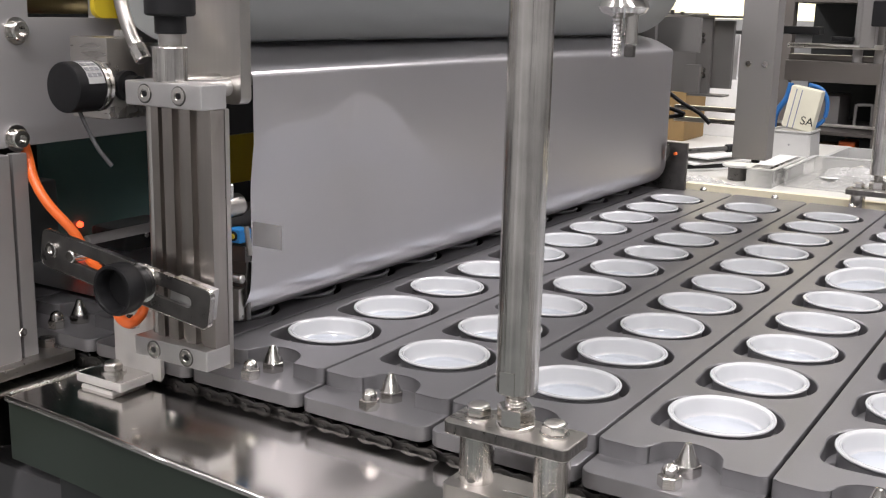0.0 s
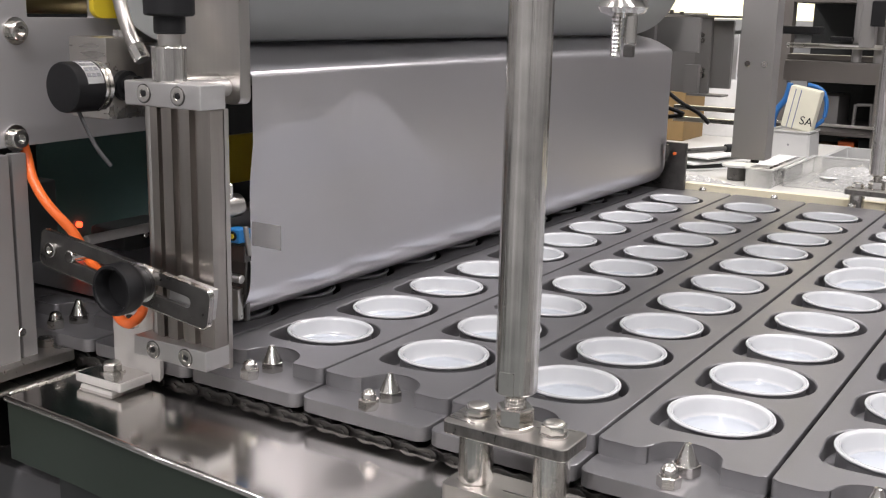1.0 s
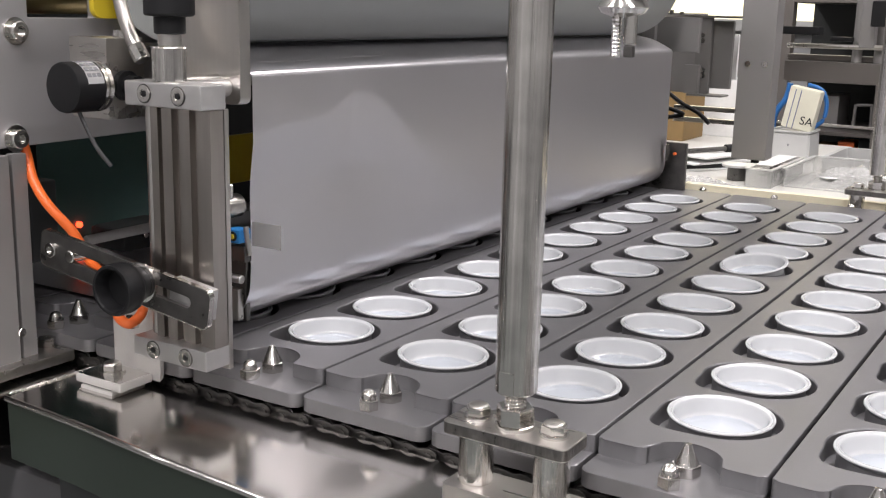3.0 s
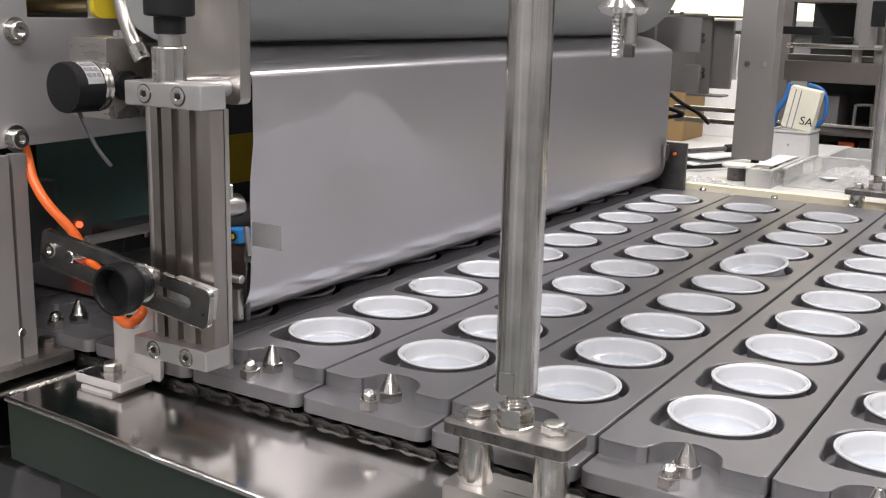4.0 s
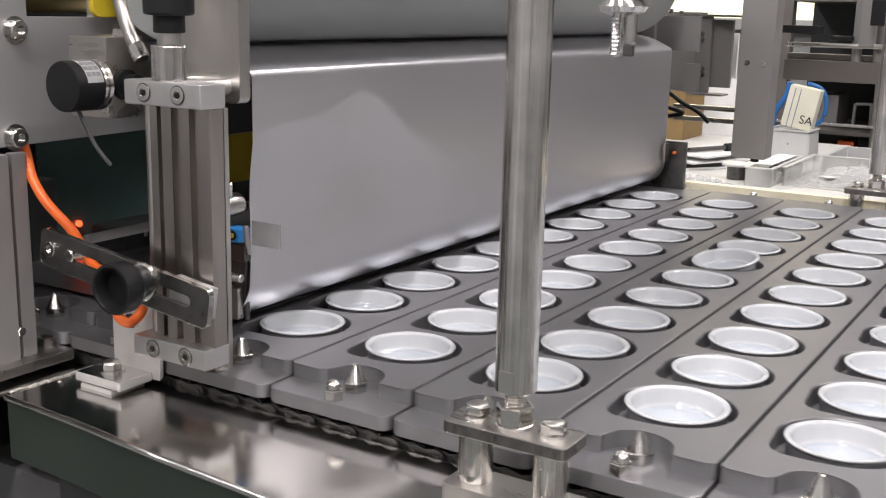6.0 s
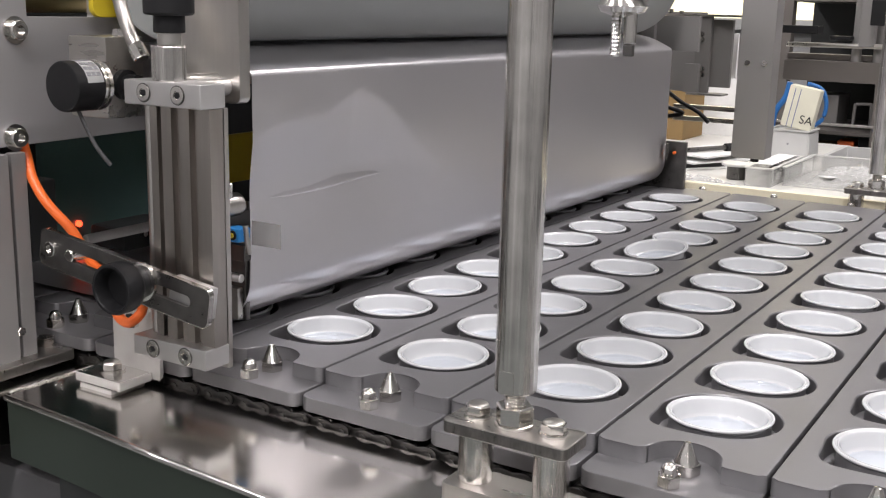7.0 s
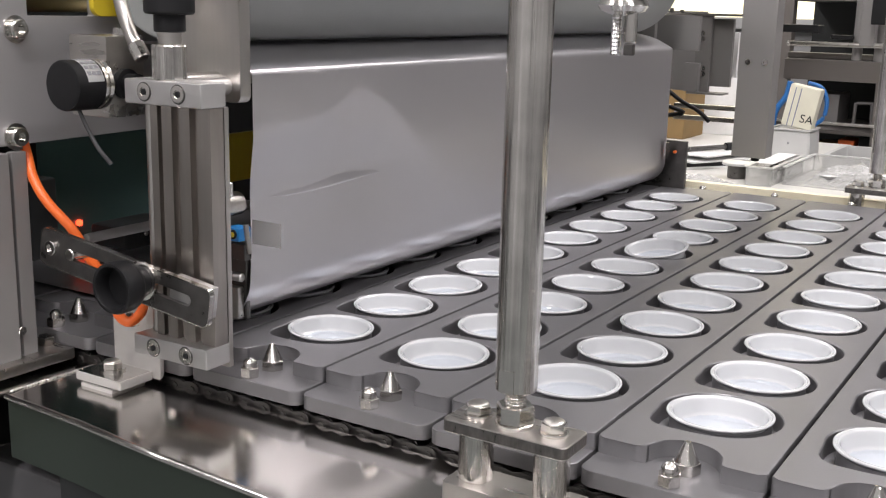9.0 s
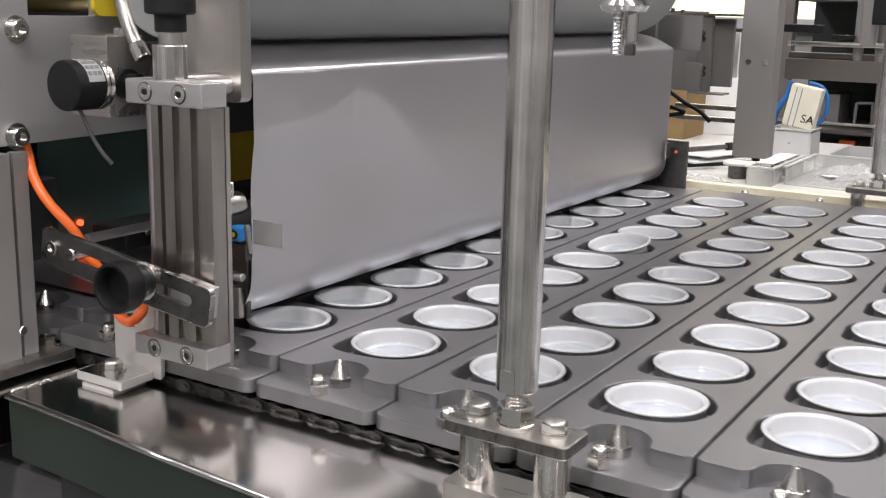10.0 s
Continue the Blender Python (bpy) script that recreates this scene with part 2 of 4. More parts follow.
def prism(outline, axis, lo, hi, bevel=0.0, m=None, segs=2):
    """A plate with that outline; axis: the axis along which it is thick. Outline coordinates are the other two axes, in order."""
    bm = bmesh.new()

    def put(u, v, w):
        return {"x": (w, u, v), "y": (u, w, v), "z": (u, v, w)}[axis]
    a = [bm.verts.new(put(u, v, lo)) for u, v in outline]
    b = [bm.verts.new(put(u, v, hi)) for u, v in outline]
    n = len(outline)
    caps = [bm.faces.new(a), bm.faces.new(b)]
    for k in range(n):
        bm.faces.new([a[k], a[(k + 1) % n], b[(k + 1) % n], b[k]])
    bmesh.ops.recalc_face_normals(bm, faces=bm.faces)
    if bevel:
        es = {e for f in caps for e in f.edges}
        bmesh.ops.bevel(bm, geom=list(es), offset=bevel, segments=segs, affect="EDGES", profile=0.5)
    if m is not None:
        bmesh.ops.transform(bm, matrix=m, verts=bm.verts)
    return bm


def rounded(u0, v0, u1, v1, r, n=5):
    """Outline of a rectangle with round corners."""
    out = []
    for cu, cv, a0 in ((u1 - r, v0 + r, -90), (u1 - r, v1 - r, 0), (u0 + r, v1 - r, 90), (u0 + r, v0 + r, 180)):
        for k in range(n + 1):
            a = radians(a0 + 90 * k / n)
            out.append((cu + r * math.cos(a), cv + r * math.sin(a)))
    return out


def with_holes(outline, holes, axis, lo, hi, bevel=0.0, m=None):
    """A plate with an outline and holes through it."""
    bm = bmesh.new()

    def put(u, v, w):
        return {"x": (w, u, v), "y": (u, w, v), "z": (u, v, w)}[axis]
    es = []
    for loop in [outline, *holes]:
        vs = [bm.verts.new(put(u, v, lo)) for u, v in loop]
        es += [bm.edges.new((vs[k], vs[(k + 1) % len(vs)])) for k in range(len(vs))]
    bmesh.ops.triangle_fill(bm, use_beauty=True, use_dissolve=False, edges=es)
    got = bmesh.ops.extrude_face_region(bm, geom=list(bm.faces))
    step = Vector(put(0, 0, hi - lo))
    bmesh.ops.translate(bm, vec=step, verts=[g for g in got["geom"] if isinstance(g, bmesh.types.BMVert)])
    bmesh.ops.recalc_face_normals(bm, faces=bm.faces)
    if bevel:
        sharp = [e for e in bm.edges if len(e.link_faces) == 2 and e.calc_face_angle(0) > 1.2]
        bmesh.ops.bevel(bm, geom=sharp, offset=bevel, segments=2, affect="EDGES", profile=0.5)
    if m is not None:
        bmesh.ops.transform(bm, matrix=m, verts=bm.verts)
    return bm


def socket_screw(r, h, m, parent, material, name="screw"):
    """Cap screw with a hex socket; its axis is z of m."""
    R = r * 0.52
    bm = lathe([(0, 0), (r, 0), (r, h * 0.85), (r * 0.9, h), (R, h), (R, h * 0.4), (0, h * 0.4)], 24, m)
    return part(name, bm, material, parent)


# ---- the hall ----
def hall():
    x0, x1, y0, y1 = -4.0, 4.5, -3.5, 3.9
    solo("floor", box((x0, y0, FLOOR_Z - 0.1), (x1, y1, FLOOR_Z)), FLOORMAT, "grey epoxy hall floor", "floor", kind="structure")
    solo("ceiling", box((x0, y0, CEILING_Z), (x1, y1, CEILING_Z + 0.1)), CEILPAINT, "white painted hall ceiling", "ceiling", kind="structure")
    for n, lo, hi in (("wall_west", (x0 - 0.1, y0 - 0.1, FLOOR_Z), (x0, y1 + 0.1, CEILING_Z)), ("wall_east", (x1, y0 - 0.1, FLOOR_Z), (x1 + 0.1, y1 + 0.1, CEILING_Z)),
                      ("wall_south", (x0, y0 - 0.1, FLOOR_Z), (x1, y0, CEILING_Z)), ("wall_north", (x0, y1, FLOOR_Z), (x1, y1 + 0.1, CEILING_Z))):
        solo(n, box(lo, hi), WALLPAINT, "white painted hall wall", "wall", kind="structure")
    for lx, ly in LAMPS:
        t = thing("ceiling_light", "white ceiling fitting with a glowing tube diffuser", "lamp", pose(lx, ly, CEILING_Z), "ceiling lights")
        part("housing", box((-0.17, -0.6, -0.03), (0.17, 0.6, 0.0), 0.004), WHITEPLASTIC, t)
        part("diffuser", box((-0.15, -0.585, -0.07), (0.15, 0.585, -0.03), 0.01), TUBEGLOW, t)


hall()


# ---- moulds and cups ----
def pocket(n=56, r=0.0298):
    """Outline of a cup pocket: a circle with one square corner for a finger."""
    out = []
    c = 0.0284
    for k in range(n):
        a = 2 * math.pi * k / n + 1e-4
        ca, sa = math.cos(a), math.sin(a)
        q = r
        if ca < 0 and sa < 0:
            # square corner, rounded
            q = min(c / max(-ca, 1e-6), (c + 0.002) / max(-sa, 1e-6))
            q = max(r, min(q, 0.0378))
        out.append((q * ca, q * sa))
    # soften
    for _ in range(2):
        out = [tuple(0.25 * out[k - 1][i] + 0.5 * out[k][i] + 0.25 * out[(k + 1) % n][i] for i in (0, 1)) for k in range(n)]
    return out


def mould_mesh():
    bm = bmesh.new()
    W = 0.0390
    H = CUP_STEP / 2
    pk = pocket()
    n = len(pk)
    e = 0.0006

    def ring(pts, z):
        return [bm.verts.new((x, y, z)) for x, y in pts]

    def skin(a, b):
        for k in range(len(a)):
            bm.faces.new([a[k], a[(k + 1) % len(a)], b[(k + 1) % len(b)], b[k]])
    for i in range(N_CUP):
        y0 = i * CUP_STEP
        outer = []
        for x, y in pk:
            s = min((W - 0.0008) / max(abs(x), 1e-9), H / max(abs(y), 1e-9))
            outer.append([x * s, y * s])
        # corner points of the cell
        for cx, cy in ((1, 1), (-1, 1), (-1, -1), (1, -1)):
            j = min(range(n), key=lambda k: (outer[k][0] - cx * W) ** 2 + (outer[k][1] - cy * H) ** 2)
            outer[j] = [cx * (W - 0.0008), cy * H]

        def sh(pts, g=0.0):
            return [(x + (x / math.hypot(x, y)) * g, y + y0 + (y / math.hypot(x, y)) * g) for x, y in pts]
        r0 = ring(sh(outer), 0)
        r1 = ring(sh(pk, e), 0)
        r2 = ring(sh(pk), -e)
        r3 = ring(sh(pk), -0.0105)
        collar = [(0.0245 * x / math.hypot(x, y), 0.0245 * y / math.hypot(x, y)) for x, y in pk]
        r4 = ring(sh(collar), -0.0105)
        r5 = ring(sh(collar), -0.0012)
        hole = [(x * 0.985, y * 0.985) for x, y in collar]
        r6 = ring(sh(hole), -0.0012)
        r7 = ring(sh(hole), -0.0165)
        for a, b in ((r0, r1), (r1, r2), (r2, r3), (r3, r4), (r4, r5), (r5, r6), (r6, r7)):
            skin(a, b)
    # sides and underside
    ya, yb = -H, (N_CUP - 1) * CUP_STEP + H
    for s in (-1, 1):
        a, b, c, d = [[bm.verts.new((s * x, y, z)) for y in (ya, yb)] for x, z in ((W - 0.0008, 0), (W - 0.0002, -0.0003), (W, -0.0009), (W, -0.0168))]
        for p, q in ((a, b), (b, c), (c, d)):
            bm.faces.new([p[0], p[1], q[1], q[0]])
    # ends: a raised block with a scoop round the pin, and a lower flange
    for s, yo in ((1, ya), (-1, yb)):
        def Y(y):
            return y if s > 0 else 2 * MID_Y - y
        far = 0 if s > 0 else 0.013     # the far end reaches further
        ye, cx, cy, R = -0.0605 - far, 0.0018, -0.0608 - far, 0.0180
        top = [(W - 0.0008, -H), (W - 0.0008, ye + 0.004)]
        for k in range(6):
            a = radians(90 * k / 5)
            top.append((W - 0.0048 + 0.004 * math.cos(a), ye + 0.004 - 0.004 * math.sin(a)))
        top += [(cx + R + 0.002, ye), (cx + R + 0.0006, ye + 0.0007)]
        for k in range(1, 18):
            a = radians(180 * k / 18)
            top.append((cx + R * math.cos(a), cy + R * math.sin(a) + 0.0012))
        if s < 0:
            top = top[:8]
        for k in range(5 if s > 0 else 0):
            a = radians(90 * k / 4)
            top.append((cx - R - 0.0045 + 0.0045 * math.cos(a) - 0.0, ye + 0.0045 - 0.0045 * math.sin(a)) if k else (cx - R - 0.0001, ye + 0.0048))
        for k in range(6):
            a = radians(90 * k / 5)
            top.append((-W + 0.0048 - 0.004 * math.sin(a), ye + 0.004 - 0.004 * math.cos(a)))
        top += [(-W + 0.0008, -H)]
        cen = Vector((0, -0.045))
        loops = []
        for g, z in ((0, 0), (0.0007, -0.0003), (0.0011, -0.0011), (0.0011, -0.0086)):
            lp = []
            for k, (x, y) in enumerate(top):
                if g and 0 < k < len(top) - 1:
                    p, q = Vector(top[k - 1]), Vector(top[k + 1])
                    t = (q - p).normalized()
                    x, y = x - t.y * -g * -1, y - g * -t.x * -1
                elif g:
                    x = x + math.copysign(g, x)
                lp.append(bm.verts.new((x, Y(y), z)))
            loops.append(lp)
        f = bm.faces.new(loops[0])
        for a, b in zip(loops, loops[1:]):
            for k in range(len(a) - 1):
                bm.faces.new([a[k], a[k + 1], b[k + 1], b[k]])
        fl = [(W, -H)] + [(W - 0.006 + 0.006 * math.cos(radians(90 * k / 6)), -0.0742 - far - 0.006 * math.sin(radians(90 * k / 6))) for k in range(7)]
        fl += [(-x, y) for x, y in fl[::-1]]
        rings = []
        for g, z in ((0.0008, -0.0085), (0.0002, -0.0088), (0.0, -0.0094), (0.0, -0.0162), (0.0006, -0.0168)):
            rings.append([bm.verts.new((x - math.copysign(g, x), Y(y + (g if y < -H - 0.001 else 0)), z)) for x, y in fl])
        bm.faces.new(rings[0])
        bm.faces.new(rings[-1][::-1])
        for a, b in zip(rings, rings[1:]):
            for k in range(len(a) - 1):
                bm.faces.new([a[k], a[k + 1], b[k + 1], b[k]])
    bmesh.ops.remove_doubles(bm, verts=bm.verts, dist=0.00002)
    bmesh.ops.triangulate(bm, faces=[f for f in bm.faces if len(f.verts) > 4])
    bmesh.ops.recalc_face_normals(bm, faces=bm.faces)
    return mesh_of("mould_plate", bm, ANODISED, 30)


def cup_mesh():
    prof = [(0.0236, -0.0006), (0.0252, -0.0007), (0.0258, -0.0004), (0.0260, 0.0002), (0.0258, 0.0008), (0.0252, 0.0010), (0.0247, 0.0008), (0.0243, 0.0001), (0.0239, 0.0001), (0.0236, 0.0007), (0.0231, 0.0005),
            (0.0227, -0.0004), (0.0225, -0.0016), (0.0217, -0.0066), (0.0214, -0.0076), (0.0207, -0.0082), (0.0202, -0.0083), (0.0198, -0.0090), (0.0192, -0.0098), (0.0182, -0.0101), (0.0, -0.0103),
            ]
    back = [(0.0, -0.0120), (0.0150, -0.0119), (0.0204, -0.0114), (0.0218, -0.0098), (0.0224, -0.0070), (0.0230, -0.0020), (0.0236, -0.0006)]
    bm = lathe(prof + back, 64)
    for v in bm.verts:
        r = math.hypot(v.co.x, v.co.y)
        if r > 0.0234:
            # pressed, slightly uneven rim
            a = math.atan2(v.co.y, v.co.x)
            v.co.z += 0.00016 * noise.noise((math.cos(a) * 9, math.sin(a) * 9, r * 900)) + 0.00009 * math.sin(a * 32)
    # floor faces take the dimmed copy of the cup plastic
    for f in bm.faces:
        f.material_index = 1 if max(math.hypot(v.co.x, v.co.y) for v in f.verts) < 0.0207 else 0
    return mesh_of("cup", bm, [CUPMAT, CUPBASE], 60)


MOULDS = []
CUPS = []


def conveyor():
    me, cm = mould_mesh(), cup_mesh()
    pin = mesh_of("locating_pin", hexagon(0.0112, -0.0085, -0.0028, tip=0.0062, tip_r=0.0016), CHROME, 21)
    nut = mesh_of("acorn_nut", hexagon(0.0093, -0.0085, -0.0030, dome=0.0039), CHROME, 21)
    rnd = random.Random(4)
    for j in range(-5, 10):
        ob = new("mould_plate", me)
        even_shading(ob)
        tagged(ob, "grey anodised mould plate with ten cup pockets", "mould plate", "mould plates on the conveyor")
        ob.location = (j * PITCH, 0, -0.0003)
        MOULDS.append((ob, j * PITCH, 0, -0.0003, 0, 0, 0))
        for y, s in ((-0.0575, 1), (2 * MID_Y + 0.0575, -1)):
            if s > 0:
                a = new("locating_pin", pin)
                a.parent, a.location = ob, (0.0033, y, 0)
                a["label"] = "polished steel cone-tipped hexagon pin"
            b = new("acorn_nut", nut)
            b.parent, b.location, b.rotation_euler = ob, (0.0015, y - s * (0.0165 if s > 0 else 0.0295), 0), (0, 0, rnd.uniform(0, 1))
            b["label"] = "chromed domed nut"
        if j < -3:
            continue
        for i in range(N_CUP):
            c = new("cup", cm)
            tagged(c, "shallow white plastic cup sitting in its mould pocket", "cup", "cups in the moulds")
            dx, dy, dz = rnd.gauss(0, 0.0004), rnd.gauss(0, 0.0004), rnd.uniform(-0.0002, 0.0003)
            rx, ry = rnd.gauss(0, 0.5), rnd.gauss(0, 0.5)
            if (j, i) == (3, 5):
                c["label"] = "white plastic cup riding high and tilted in its pocket"
                dz, rx, ry = 0.0026, 9.5, 0.5
            CUPS.append((c, j * PITCH + dx, i * CUP_STEP + dy, dz, rx, ry, rnd.uniform(0, 360)))


conveyor()


# ---- chain under the moulds ----
CHAINS = []


def chain_run(y):
    t = thing("conveyor_chain", "oily steel roller chain carrying the moulds", "chain", pose(0, y, -0.0248))
    CHAINS.append((t, 0, y, -0.0248, 0, 0, 0))
    p = PITCH / 6
    side = []
    for k in range(32):
        a = 2 * math.pi * k / 32
        c, d = math.cos(a), math.sin(a)
        side.append((0.0112 * c, 0.0054 * math.copysign(abs(d) ** 0.6, d) * (0.62 + 0.38 * abs(math.sin(2.0 * min(1.2, abs(c)) * 0.9)))))
    roller = mesh_of("roller", lathe([(0, -0.0045), (0.0046, -0.0045), (0.0050, -0.0040), (0.0050, 0.0040), (0.0046, 0.0045), (0, 0.0045)], 18, pose(0, 0, 0, 90)), CHAINSTEEL, 21)
    outer, inner = [mesh_of("link_plate", prism(side, "y", w, w + 0.0014, 0.0003), CHAINSTEEL, 21) for w in (0.0065, 0.0048)]
    outer2, inner2 = [mesh_of("link_plate", prism(side, "y", -w - 0.0014, -w, 0.0003), CHAINSTEEL, 21) for w in (0.0065, 0.0048)]
    pinm = mesh_of("chain_pin", lathe([(0, -0.0095), (0.0022, -0.0095), (0.0024, -0.009), (0.0024, 0.009), (0, 0.0092)], 18, pose(0, 0, 0, 90)), CHAINSTEEL, 21)
    for k in range(-18, 56):
        x = k * p
        for nm, me, xx in (("roller", roller, x), ("chain_pin", pinm, x), ("link_plate", (outer, inner)[k % 2], x + p / 2), ("link_plate", (outer2, inner2)[k % 2], x + p / 2)):
            o = new(nm, me)
            o.parent, o.location = t, (xx, 0, 0)
    # carrier lugs under each mould
    lug = mesh_of("carrier_lug", box((-0.007, 0.001, 0.0042), (0.007, 0.0105, 0.0066), 0.0006), SATIN, 21)
    for j in range(-3, 10):
        for dx in (-0.018, 0.02):
            o = new("carrier_lug", lug)
            o.parent, o.location = t, (j * PITCH + dx, -0.004, 0)


chain_run(-0.0690)


# ---- machine bed, covers and frame ----
def bed():
    t = thing("machine_cabinet", "grey sheet-metal machine cabinet under the conveyor", "cabinet")
    part("cabinet_body", box((-0.45, -0.13, FLOOR_Z), (1.2, 0.78, -0.075), 0.004), CABGREY, t)
    # black sheet put where the gap below the skirt lies in shade
    part("skirt_gap_shade", box((-0.0835, -0.1362, FLOOR_Z + 0.02), (1.19, -0.1302, -0.066), 0.001), BLACKINSIDE, t, "black panel standing in for the dark gap below the skirt")
    solo("bed_plate", box((-0.45, -0.062, -0.06), (1.2, 0.66, -0.052), 0.001), BLACKINSIDE, "dark machine bed under the moulds", "machine bed")
    # polished channel along the operator's side
    t = thing("side_cover", "mirror-polished stainless cover along the conveyor's edge", "machine cover")
    z = -0.024
    FRONT = [(-0.1142, -0.1436), (-0.0555, -0.1467), (0.0007, -0.1521), (0.0672, -0.1525), (0.45, -0.166), (0.95, -0.178)]

    def sheet_z(x, y):
        """The sheet is level at the welded end and falls more and more to the front further on."""
        return z + min(0.11, max(0.0, 0.65 * (x - 0.005))) * (y + 0.0806)
    bm = bmesh.new()
    fx, fy = [p[0] for p in FRONT], [p[1] for p in FRONT]
    rows = []
    for x in [*np.linspace(-0.124, 0.30, 54), 0.5, 0.7, 0.95]:
        ya, yb = -0.0785 - 0.002 * (x + 0.124), float(np.interp(x, fx, fy))
        x = float(x)
        rows.append([bm.verts.new((x + max(0, -0.114 - x) * q, ya + (yb - ya) * q, sheet_z(x, ya + (yb - ya) * q))) for q in np.linspace(0, 1, 7)])
    for a, b in zip(rows, rows[1:]):
        for k in range(6):
            bm.faces.new([a[k], b[k], b[k + 1], a[k + 1]])
    bmesh.ops.recalc_face_normals(bm, faces=bm.faces)
    if bm.faces[0].normal.z < 0:
        bmesh.ops.reverse_faces(bm, faces=bm.faces)
    bmesh.ops.solidify(bm, geom=bm.faces[:], thickness=0.0025)
    part("top_sheet", bm, POLISHED, t)
    fr = [(x, y + 0.0005) for x, y in FRONT] + [(x, y + 0.007) for x, y in FRONT[::-1]]
    bm = prism(fr, "z", -0.0605, z - 0.0028, 0.0004)
    for v in bm.verts:
        if v.co.z > -0.04:
            v.co.z += sheet_z(v.co.x, v.co.y) - z
    part("front_skirt", bm, GREENSKIRT, t, "dark green reflecting skirt")
    bead = tube([(x, y, sheet_z(x, y) - 0.0007) for x, y in FRONT], 0.0018, 18, steps=10)
    part("rolled_edge", bead, CHROME, t, "bright rolled front edge")
    rnd = random.Random(2)
    for k in range(40):
        s = k / 39
        bm = lathe([(0, -0.0008), (0.0009, -0.0004), (0.0011, 0.0002), (0.0006, 0.0008), (0, 0.0009)], 8,
                   pose(-0.1170 + s * 0.0018 + rnd.gauss(0, 0.0003), -0.1392 + s * 0.0557, sheet_z(-0.12, -0.1392 + s * 0.0557) + 0.0003, rnd.uniform(-20, 20), 15, 0))
        part("weld_ripple", bm, BRUSHED, t)
    solo("inner_guide_rail", box((-0.45, -0.0800, -0.055), (1.2, -0.0790, -0.034), 0.0003), DARKSTEEL, "dark steel guide strip beside the chain", "guide rail")
    # left-hand end cover beyond the weld
    solo("end_cover", box((-0.46, -0.30, -0.058), (-0.1243, -0.0790, -0.0262), 0.0025), POLISHED, "stainless end cover beside the frame post", "machine cover")
    # far rail
    t = thing("far_side_rail", "pale aluminium rail along the conveyor's far edge", "rail")
    part("rail_bar", box((-0.03, 0.700, -0.030), (1.2, 0.712, 0.0012), 0.0012), PALEALU, t)
    part("rail_foot", box((-0.03, 0.712, -0.040), (1.2, 0.76, -0.034), 0.001), PALEALU, t)


bed()


def frame_left():
    t = thing("foil_station", "grey steel side frame holding the foil rollers", "machine station")
    win = rounded(-0.088, 0.1805, -0.0405, 0.215, 0.001)
    part("side_plate", with_holes([(-0.30, 0.105), (0.02, 0.109), (0.02, 0.32), (-0.30, 0.32)], [win], "x", -0.156, -0.150, 0.0006), GREYPAINT, t)
    for lo, hi in (((-0.150, -0.1290, -0.022), (-0.142, -0.1120, 0.1045)), ((-0.150, -0.1085, -0.022), (-0.1445, -0.0985, 0.1045))):
        part("post", box(lo, hi, 0.0008), FARGREY, t)
    part("foot_flange", box((-0.175, -0.150, -0.0235), (-0.1345, -0.0800, -0.0165), 0.001), BRUSHED_X, t)
    for y, zz in ((-0.097, 0.173), (-0.1010, 0.1125)):
        m = pose(-0.150, y, zz, 0, 90, 0)
        w = part("washer", lathe([(0, 0), (0.0078, 0), (0.0078, 0.0010), (0, 0.0012)], 28, m), CHROME, t)
        socket_screw(0.0056, 0.0045, m @ pose(0, 0, 0.0010), t, CHROME)
    for x, y in ((-0.1528, -0.0861), (-0.155, -0.140)):
        part("bolt", hexagon(0.010, 0, 0.0055, pose(x, y, -0.0165)), CHROME, t)
    part("small_screw", hexagon(0.005, 0, 0.003, pose(-0.1445, -0.1105, 0.000, 0, 90, 0)), CHROME, t)
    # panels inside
    # backing sheet is added; its black replaces the shade deep inside
    solo("shade_backing", box((-0.34, -0.35, -0.045), (-0.335, 0.75, 0.35)), BLACKINSIDE, "added black panel standing in for the machine's unlit depth", "panel")
    solo("tinted_guard", prism(rounded(0.028, 0.0, 0.22, 0.125, 0.004), "x", -0.302, -0.297, 0.0008), GREENGLASS, "dark green tinted guard inside the machine", "guard")
    solo("yellow_plate", prism(rounded(-0.0525, 0.1805, -0.008, 0.25, 0.006), "x", -0.14, -0.136, 0.0006), YELLOW, "bright yellow plastic plate on the frame", "plate")
    solo("yellow_guard", box((-0.205, 0.118, 0.052), (-0.20, 0.30, 0.090), 0.001), YELLOW, "yellow guard in shade behind the foil", "guard")
    bm = tube([(-0.1500, -0.0970, 0.1120), (-0.1500, -0.0940, 0.1020), (-0.1420, -0.0965, 0.0882), (-0.1313, -0.0960, 0.0754), (-0.1206, -0.0878, 0.0588), (-0.1153, -0.0811, 0.0414), (-0.0882, -0.0939, 0.0385), (-0.0715, -0.0993, 0.0308), (-0.0717, -0.1005, 0.0210), (-0.0629, -0.1005, 0.0170), (-0.0620, -0.0921, 0.0207), (-0.0621, -0.0900, 0.0271)], 0.0029, 18)
    solo("air_hose", bm, ORANGE, "bright orange air hose curving down from the frame", "hose")
    solo("indicator_lamp", lathe([(0, 0), (0.0024, 0), (0.0024, 0.0025), (0.0013, 0.0040), (0, 0.0047)], 18, pose(-0.2968, 0.0595, 0.0185, 0, 90, 0)), LEDRED, "small red lamp glowing inside the machine", "indicator lamp")
    solo("inner_shaft", rod_between((-0.185, -0.16, 0.196), (-0.185, 0.02, 0.196), 0.014), BRONZE, "bronze-coloured shaft inside the frame window", "shaft")
    # black bodies added as the shaded outline of machinery before the guard
    m = thing("inner_silhouette", "black silhouette of machinery inside the machine", "gear housing")
